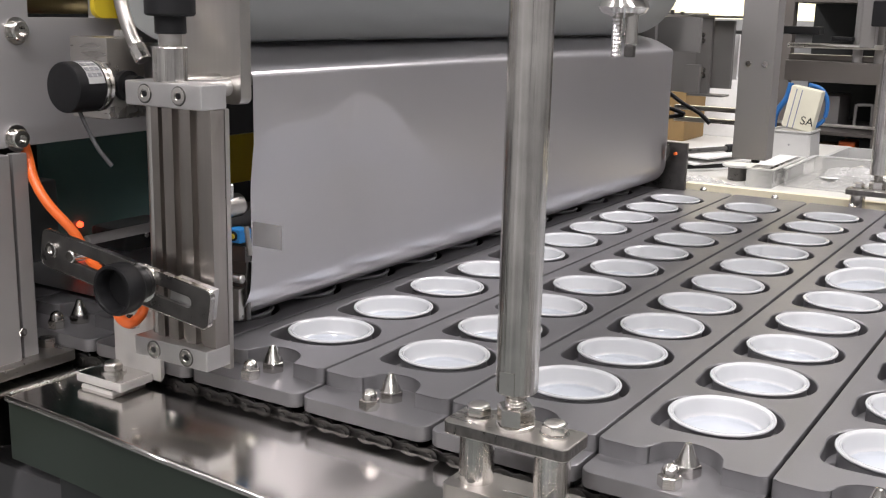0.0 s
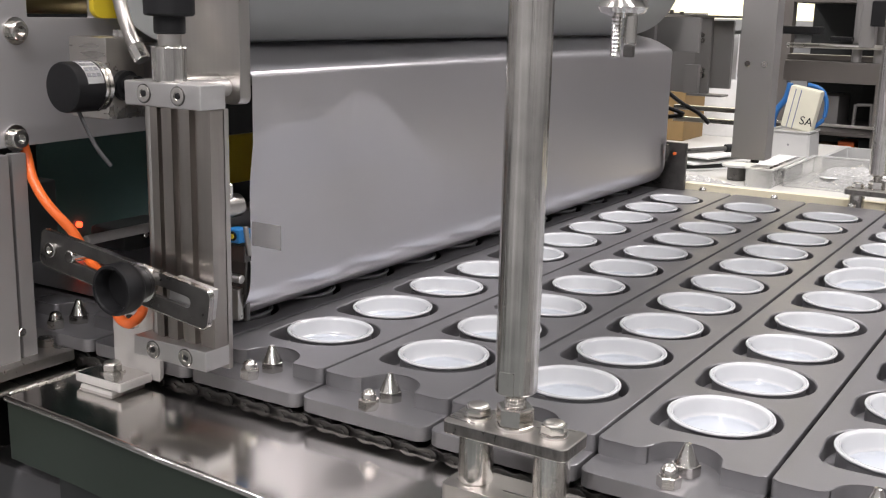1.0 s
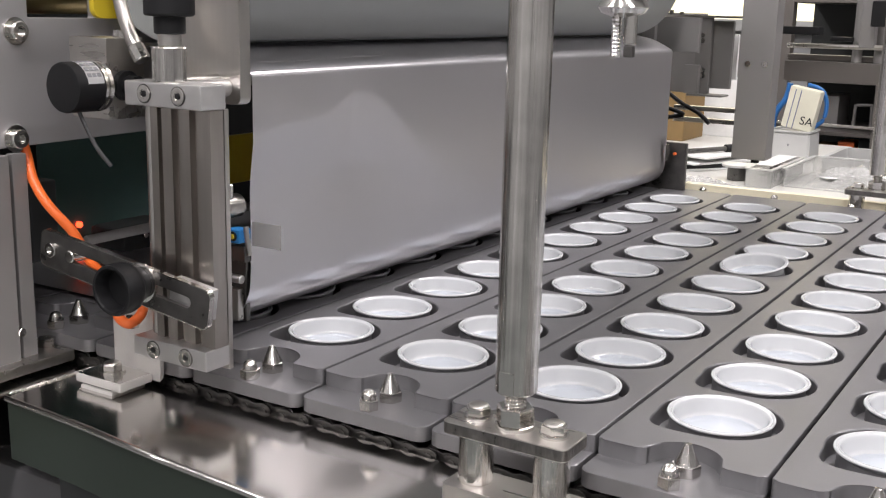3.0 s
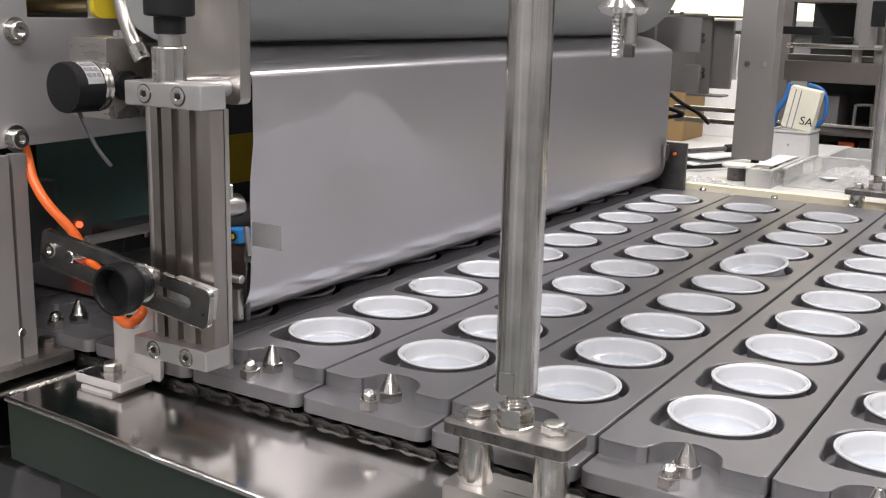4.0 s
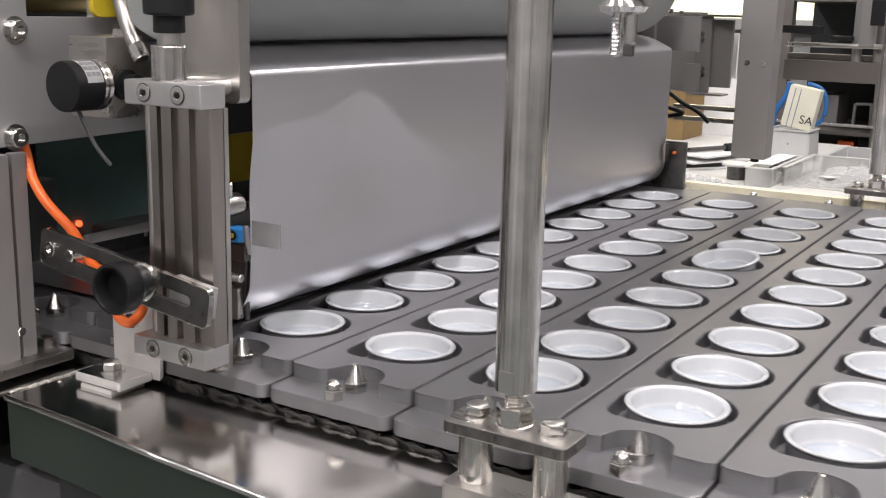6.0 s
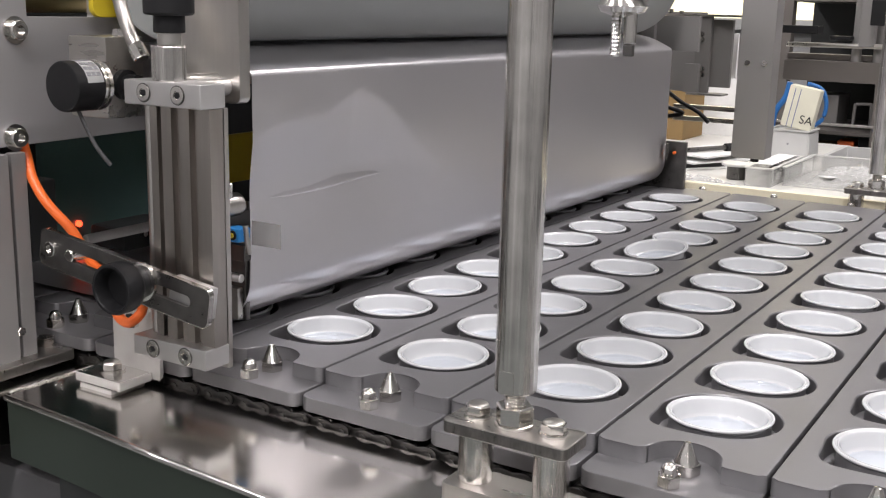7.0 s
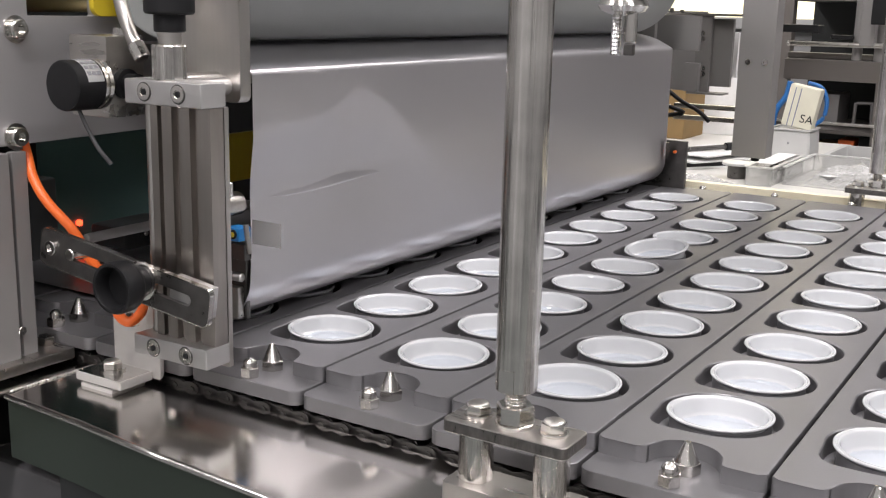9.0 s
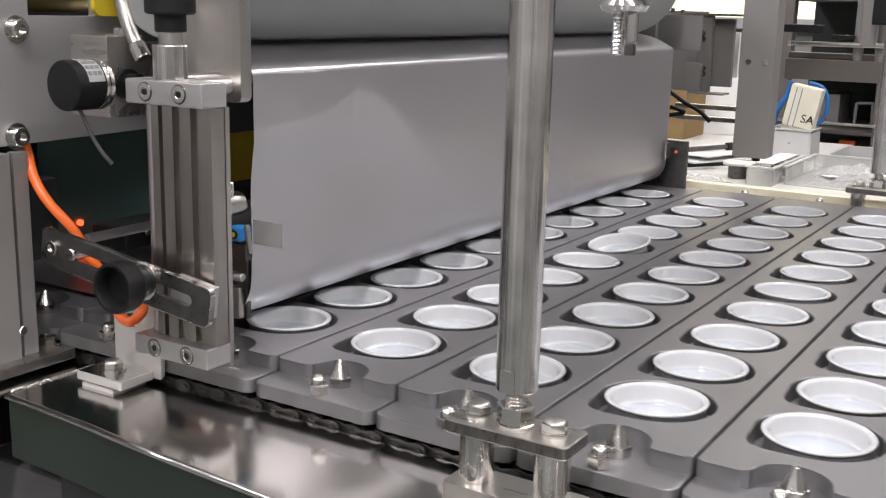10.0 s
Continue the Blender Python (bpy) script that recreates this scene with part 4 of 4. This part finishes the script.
# ---- beyond the conveyor ----
def far_side():
    t = thing("hanging_actuator", "grey square actuator housing hanging beyond the conveyor", "actuator")
    part("housing", box((-0.0075, 0.80, 0.0210), (0.0340, 0.83, 0.45), 0.0012), FARGREY, t)
    part("stub", rod(0.005, 0.016, 0.0212, m=pose(0.018, 0.815, 0)), BLACK, t)
    for x in (0.004, 0.024):
        socket_screw(0.0035, 0.002, pose(x, 0.80, 0.135, 90), t, CHROME)
    t = thing("filling_station", "grey plate station of the machine beyond the conveyor", "machine station")
    part("recess_plate", box((-0.1484, 0.925, 0.0877), (-0.0931, 0.933, 0.1925), 0.0008), FARGREY, t)
    part("upright_strip", box((-0.0946, 0.895, 0.0882), (-0.0745, 0.903, 0.1891), 0.0008), STATIONGREY, t)
    part("side_plate", box((-0.0871, 0.910, 0.0962), (-0.0506, 0.918, 0.1836), 0.0008), STATIONGREY, t)
    part("flange", box((-0.1039, 0.885, 0.0896), (-0.0850, 0.895, 0.1266), 0.0006), FARGREY, t)
    part("lip", box((-0.098, 0.880, 0.0870), (-0.050, 0.9090, 0.0895), 0.0006), STATIONGREY, t)
    part("white_panel", box((-0.0767, 0.960, 0.1062), (-0.0578, 0.966, 0.1661), 0.0006), PAPERLABEL, t, "white plastic panel")
    part("top_rail", box((-0.16, 0.89, 0.187), (-0.035, 0.915, 0.190), 0.0004), BRUSHED_X, t)
    for x, z in ((-0.0859, 0.1649), (-0.0854, 0.1577), (-0.0824, 0.1201), (-0.0819, 0.1128)):
        part("screw", lathe([(0, 0), (0.0034, 0), (0.0032, 0.002), (0, 0.002)], 14, pose(x, 0.8948, z, 90)), CHROME, t)
    for x, h in ((-0.132, 0.006), (-0.118, 0.004)):
        part("stud", rod(0.0028, 0.190, 0.190 + h, 0.0003, 12, pose(x, 0.90, 0)), DARKSTEEL, t)
    for z in (0.0445, 0.0610):
        part("link_bar", box((-0.155, 0.995, z - 0.0032), (-0.02, 1.005, z + 0.0032), 0.0008), BRUSHED_X, t)
    st = t
    part("leg", box((-0.170, 0.90, FLOOR_Z), (-0.1505, 0.912, 0.187), 0.001), FARGREY, t)
    # gantry to the right of it
    t = thing("gantry", "grey gantry beam with black slide beyond the conveyor", "gantry")
    part("beam", box((-0.045, 1.15, 0.098), (0.75, 1.20, 0.128), 0.0012), GANTRYGREY, t)
    part("upper_beam", box((-0.045, 1.165, 0.1285), (0.75, 1.185, 0.1370), 0.0012), GANTRYGREY, t)
    part("black_slide", box((-0.050, 1.10, 0.1665), (0.012, 1.13, 0.1775), 0.001), BLACK, t)
    part("black_slide", box((0.020, 1.14, 0.158), (0.050, 1.16, 0.164), 0.001), BLACK, t)
    part("cross_rod", rod_between((-0.04, 1.14, 0.150), (0.40, 1.14, 0.153), 0.0035), BRUSHED, t)
    for x, r in ((0.055, 0.007), (0.088, 0.010)):
        part("column", rod_between((x, 1.16, 0.128), (x, 1.16, 0.45), r), FARGREY, t)
    part("head_plate", box((0.062, 1.13, 0.150), (0.082, 1.15, 0.40), 0.001), FARGREY, t)
    part("valve", box((0.082, 1.09, 0.180), (0.104, 1.12, 0.215), 0.002), BLACK, t)
    part("leg", box((0.68, 1.15, FLOOR_Z), (0.74, 1.20, 0.098), 0.002), FARGREY, t)
    # bench and what lies on it
    t = thing("work_bench", "white work bench strewn with parts", "bench")
    part("bench_top", prism([(-1.2, 1.02), (0.34, 1.02), (0.34, 2.03), (-0.16, 2.03), (-0.16, 2.3), (-1.2, 2.3)], "z", -0.15, -0.12, 0.003), BENCHTOP, t)
    for x in (-1.15, 0.28):
        for y in (1.07, 1.95):
            part("leg", box((x, y, FLOOR_Z), (x + 0.04, y + 0.04, -0.15), 0.002), FARGREY, t)
    t = thing("cardboard_box", "brown cardboard box on the bench", "box")
    part("carton_body", box((-0.64, 2.1, -0.1198), (-0.525, 2.25, 0.002), 0.002), CARTON, t)
    for x, z in ((-0.552, -0.052), (-0.539, -0.052), (-0.552, -0.064), (-0.539, -0.064)):
        part("print_mark", box((x, 2.0988, z), (x + 0.008, 2.0996, z + 0.007)), INK, t)
    part("white_label", box((-0.575, 2.0985, -0.046), (-0.564, 2.0996, -0.034)), PAPERLABEL, t)
    solo("white_board", box((-0.66, 2.28, -0.1198), (-0.38, 2.295, 0.035), 0.002), PAPERLABEL, "plain white board standing at the back of the bench", "board")
    t = thing("clear_box", "frosted clear plastic box holding white paper", "plastic box")
    x0, x1, y0, y1, top = -0.186, -0.138, 1.49, 1.725, -0.0870
    part("near_wall", box((x0, y0, -0.1198), (x1, y0 + 0.003, top), 0.0006), CLEAR, t)
    part("far_wall", box((x0, y1 - 0.003, -0.1198), (x1, y1, top), 0.0006), CLEAR, t)
    for x in (x0, x1 - 0.003):
        part("side_wall", box((x, y0 + 0.0032, -0.1198), (x + 0.003, y1 - 0.0032, top), 0.0006), CLEAR, t)
    part("rim", with_holes(rounded(x0 - 0.003, y0 - 0.003, x1 + 0.003, y1 + 0.003, 0.003), [rounded(x0 + 0.004, y0 + 0.005, x1 - 0.004, y1 - 0.005, 0.002)], "z", top + 0.0002, top + 0.0025), WHITEPLASTIC, t)
    rnd = random.Random(11)
    part("lid_sheet", box((x0 + 0.001, y0 + 0.05, top + 0.0027), (x1 - 0.012, y1 - 0.01, top + 0.0037), 0.0004), PAPERLABEL, t, "white paper lid sheet")
    for k in range(26):
        y = 1.505 + k * 0.0081
        solo("small_part", box((-0.006, -0.006, 0), (0.006, 0.007, rnd.uniform(0.010, 0.028)), 0.001, m=pose(-0.162 + rnd.uniform(-0.006, 0.006), y, -0.1196, 0, 0, rnd.uniform(0, 90))),
             rnd.choice([DARKSTEEL, DARKSTEEL, BLACK, SATIN]), "small machine part lying in the clear box", "machine part", "parts in the clear box")
    t = thing("white_bin", "white plastic bin standing on the bench", "bin")
    bm = bmesh.new()
    bmesh.ops.create_cone(bm, cap_ends=True, segments=4, radius1=0.066, radius2=0.062, depth=0.064, matrix=pose(-0.216, 1.945, -0.0877) @ Matrix.Rotation(radians(45), 4, "Z"))
    bmesh.ops.bevel(bm, geom=bm.edges[:], offset=0.003, segments=2, affect="EDGES")
    part("bin_body", bm, WHITEPLASTIC, t)
    part("bin_rim", with_holes(rounded(-0.262, 1.899, -0.170, 1.991, 0.004), [rounded(-0.256, 1.905, -0.176, 1.985, 0.003)], "z", -0.0556, -0.0520), WHITEPLASTIC, t)
    # grey disc laid on the bin in place of the hole's shade
    part("hole_shade", lathe([(0, 0), (0.0025, 0), (0.002, 0.0006), (0, 0.0006)], 12, pose(-0.216, 1.8995, -0.083, 90)), INK, t)
    # sack standing in the bin
    t = thing("cream_sack", "cream paper sack with blue stripes leaning in the bin", "sack")
    S = pose(-0.211, 1.945, -0.0515, 0, 10, 0)
    part("sack_body", box((-0.034, -0.017, 0), (0.034, 0.017, 0.092), 0.004, m=S), CREAMBAG, t)
    for x in (-0.021, -0.009):
        part("stripe", box((x, -0.0176, 0.001), (x + 0.0018, -0.0171, 0.086), m=S), SLATE, t, "thin slate-blue stripe")
    cu = bpy.data.curves.new("lettering", "FONT")
    cu.body, cu.size, cu.extrude = "SA", 0.026, 0.0001
    tx = new("lettering", cu)
    tx.parent = t
    tx.matrix_local = S @ pose(0.004, -0.0176, 0.014, 90)
    tx.data.materials.append(BLACK)
    solo("blue_hose", tube([(-0.275, 1.985, -0.1140), (-0.272, 1.98, -0.03), (-0.250, 1.98, 0.012), (-0.243, 1.98, 0.046)], 0.0065, 18), DEEPBLUE, "blue plastic hose beside the sack", "hose")
    solo("blue_cable", tube([(-0.205, 1.985, 0.044), (-0.175, 1.985, 0.034), (-0.162, 1.985, 0.006), (-0.165, 1.98, -0.03), (-0.185, 1.975, -0.050)], 0.0046, 18), DEEPBLUE, "blue cable looping behind the sack", "cable")
    # clear tray, paper, clip
    t = thing("clear_tray", "large clear plastic tray of white scraps", "tray")
    part("tray_base", box((-0.128, 1.535, -0.1198), (0.16, 1.77, -0.118), 0.0004), CLEAR, t)
    part("back_wall", box((-0.128, 1.765, -0.1178), (0.16, 1.768, -0.0875), 0.0006), CLEAR, t)
    part("left_wall", box((-0.128, 1.54, -0.1178), (-0.125, 1.7645, -0.0875), 0.0006), CLEAR, t)
    part("tray_rim", box((-0.131, 1.764, -0.0873), (0.16, 1.771, -0.0848), 0.0006), WHITEPLASTIC, t)
    part("tray_rim", box((-0.131, 1.535, -0.0873), (-0.123, 1.7635, -0.0848), 0.0006), WHITEPLASTIC, t)
    for k in range(16):
        w, h = rnd.uniform(0.02, 0.06), rnd.uniform(0.015, 0.04)
        bm = prism(rounded(-w / 2, -h / 2, w / 2, h / 2, 0.003, 2), "z", 0, 0.0008)
        bmesh.ops.transform(bm, matrix=pose(rnd.uniform(-0.07, 0.09), rnd.uniform(1.55, 1.68), -0.1172 + 0.0011 * k, rnd.uniform(-3, 3), rnd.uniform(-3, 3), rnd.uniform(0, 180)), verts=bm.verts)
        solo("paper_scrap", bm, PAPERLABEL, "loose white paper scrap in the tray", "paper", "paper scraps")
    for k in range(3):
        bm = box((-0.06, -0.09, 0), (0.06, 0.09, 0.004), 0.0008, m=pose(-0.345 + 0.006 * k, 1.70 + 0.01 * k, -0.1196 + 0.0125 * k, 0, 0, -35 + 9 * k))
        solo("paper_pad", bm, PAPERLABEL, "stack of white paper sheets on the bench", "paper", "paper stacks")
    solo("black_holder", box((-0.06, -0.085, 0), (0.055, 0.08, 0.008), 0.001, m=pose(-0.342, 1.695, -0.1155, 0, 0, -35)), BLACK, "flat black holder between the papers", "holder")
    t = thing("hand_tool", "dark metal hand tool lying on the papers", "tool")
    part("grip", rod_between((-0.375, 1.63, -0.086), (-0.300, 1.74, -0.083), 0.005), DARKSTEEL, t)
    part("tool_head", rod_between((-0.303, 1.736, -0.083), (-0.287, 1.758, -0.082), 0.0085), BLACK, t)
    t = thing("round_tin", "low round white tin on the bench", "tin")
    part("tin_body", rod(0.019, -0.1198, -0.094, 0.001, 28, pose(-0.222, 1.56, 0)), DARKSTEEL, t)
    part("tin_lid", rod(0.030, -0.0938, -0.089, 0.001, 28, pose(-0.222, 1.56, 0)), WHITEPLASTIC, t)
    t = thing("white_frame_tray", "white-rimmed shallow tray on the bench", "tray")
    part("tray_floor", box((-0.112, 1.80, -0.1198), (0.15, 1.99, -0.117), 0.0004), DARKSTEEL, t)
    part("tray_edge", with_holes(rounded(-0.118, 1.795, 0.156, 1.996, 0.004), [rounded(-0.108, 1.802, 0.146, 1.988, 0.003)], "z", -0.1165, -0.088, 0.0006), WHITEPLASTIC, t)
    # crumpled clear wrapping on the bench
    for k, (x, y, w, d, h) in enumerate(((-0.26, 1.43, 0.07, 0.05, 0.022), (0.02, 1.655, 0.12, 0.09, 0.045), (-0.31, 1.86, 0.04, 0.06, 0.03))):
        bm = bmesh.new()
        bmesh.ops.create_grid(bm, x_segments=22, y_segments=16, size=1)
        for v in bm.verts:
            u, q = v.co.x, v.co.y
            edge = max(0, 1 - (u * u) ** 2) * max(0, 1 - (q * q) ** 2)
            z = abs(noise.noise((u * 2.2 + k * 7, q * 2.2, 0.3))) * 1.1 + 0.5 * abs(noise.noise((u * 6, q * 6 + k * 5, 1.7)))
            v.co = (x + u * w + 0.01 * noise.noise((q * 3, k, 2)), y + q * d + 0.01 * noise.noise((u * 3, k, 5)), -0.1192 + h * edge * z + 0.0006)
        bmesh.ops.solidify(bm, geom=bm.faces, thickness=0.0004)
        solo("plastic_wrap", bm, CLEAR, "crumpled clear plastic wrapping on the bench", "plastic wrap", "plastic wrapping")
    # dark rack behind
    t = thing("storage_rack", "dark steel storage rack against the far wall", "rack")
    part("back_sheet", box((-0.45, 3.0, FLOOR_Z), (0.9, 3.01, 0.35)), BLACKINSIDE, t)
    for x in (-0.44, -0.175, 0.20, 0.86):
        part("upright", box((x, 2.60, FLOOR_Z), (x + 0.03, 2.64, 0.35), 0.002), GANTRYGREY, t)
    for z in (-0.60, -0.35, -0.118, 0.03, 0.24):
        part("shelf_board", box((-0.45, 2.602, z - 0.010), (0.9, 2.998, z), 0.001), GANTRYGREY, t)
    part("front_rail", box((-0.45, 2.585, -0.103), (0.9, 2.595, -0.095), 0.001), BRUSHED_X, t)
    for k, (x, z, m) in enumerate(((-0.33, -0.35, CARTON), (-0.27, -0.35, ORANGE), (-0.215, -0.35, BLACK), (-0.10, -0.35, BLUE), (-0.02, -0.35, CARTON))):
        solo("rack_item", box((x, 2.66, z + 0.0004), (x + 0.045, 2.75, z + 0.19 + 0.012 * k), 0.003), m, "small box stored on the dark rack", "box", "boxes on the rack")
    for x, w, h, m in ((-0.36, 0.07, 0.09, FARGREY), (-0.145, 0.06, 0.075, DARKSTEEL), (-0.06, 0.10, 0.11, FARGREY), (0.08, 0.07, 0.06, CARTON)):
        solo("storage_case", box((x, 2.72, -0.1176), (x + w, 2.86, -0.1176 + h), 0.003), m, "plain case stored on the dark rack", "case", "cases on the rack")
    bm = tube([(-0.242, 2.70, -0.1135), (-0.240, 2.70, -0.052), (-0.236, 2.70, -0.048), (-0.200, 2.70, -0.046), (-0.197, 2.70, -0.050), (-0.195, 2.70, -0.1135)], 0.0045, 18)
    solo("wire_stand", bm, FARGREY, "grey bent-wire stand on the rack", "stand")
    # cables to the link bars
    for pts in ([(-0.149, 0.914, 0.100), (-0.165, 0.985, 0.085), (-0.14, 0.985, 0.068), (-0.115, 0.985, 0.056), (-0.098, 0.985, 0.042)], [(-0.149, 0.914, 0.096), (-0.175, 0.965, 0.066), (-0.150, 0.97, 0.060), (-0.135, 0.98, 0.052), (-0.17, 0.97, 0.046)]):
        part("cable", tube(pts, 0.0030, 18), BLACK, st, "black cable")


far_side()


def window_north():
    t = thing("window_1", "warm bright window in the far wall", "window", kind="structure")
    part("pane", box((-1.30, 3.880, 0.175), (-0.40, 3.895, 1.15)), WARMGLOW, t)
    for x in (-1.33, -0.86, -0.40):
        part("window_frame", box((x, 3.860, 0.13), (x + 0.03, 3.896, 1.20), 0.002), WHITEPLASTIC, t)
    part("window_sill", box((-1.34, 3.83, 0.13), (-0.36, 3.896, 0.175), 0.003), WHITEPLASTIC, t)


window_north()


# ---- what moves ----
STROKE = [(1.8, 0.0), (1.9, 0.0035), (2.0, 0.0115), (2.1, 0.0222), (2.2, 0.0333), (2.3, 0.0441), (2.4, 0.0545), (2.5, 0.0636), (2.6, 0.0702),
          (2.7, 0.0747), (2.8, 0.0778), (2.9, 0.0795), (3.0, 0.0800)]


def shift_rows():
    rows = [(0.0, 0.0)]
    for n in range(3):
        rows += [(t + 3.9 * n, d + PITCH * n) for t, d in STROKE if t + 3.9 * n <= 10.001]
    rows.append((10.1, rows[-1][1] + 0.0109))
    return rows


def web_pose(u):
    """A place on the foil, u metres below the upper bend (above it: negative)."""
    if u >= 0:
        k = min(1, max(0, u - 0.015) / 0.085)
        return pose(-0.0300 - 0.0028 * k * (2 - k), 0.049, 0.1515 - u)
    if u > -0.016:
        k = min(1, -u / 0.006)
        return pose(-0.0345 + 0.62 * u - 0.0016 * k, 0.049, 0.1545 - 0.78 * u - 0.0019 * k, 0, -50 * k)
    return pose(-0.0461 + 0.95 * (u + 0.016), 0.049, 0.1648 - 0.20 * max(-0.02, u + 0.016), 0, -80)


def motions():
    rows = shift_rows()
    for ob in CREASES:
        # the web pulls the fold nearly flat just before the third stroke
        held = [(t, d) for t, d in rows if t < 9.4] + [(9.4, 2 * PITCH), (9.5, 2 * PITCH)] + [(t, d) for t, d in rows if t > 9.5]
        walk(ob, [(t, pose(-0.0010 if t > 9.45 else 0, 0, 0) @ web_pose(d - 0.0885)) for t, d in held])
    for ob, x, y, z, rx, ry, rz in MOULDS + CUPS + CHAINS:
        walk(ob, [(t, pose(x - d, y, z, rx, ry, rz)) for t, d in rows])


motions()
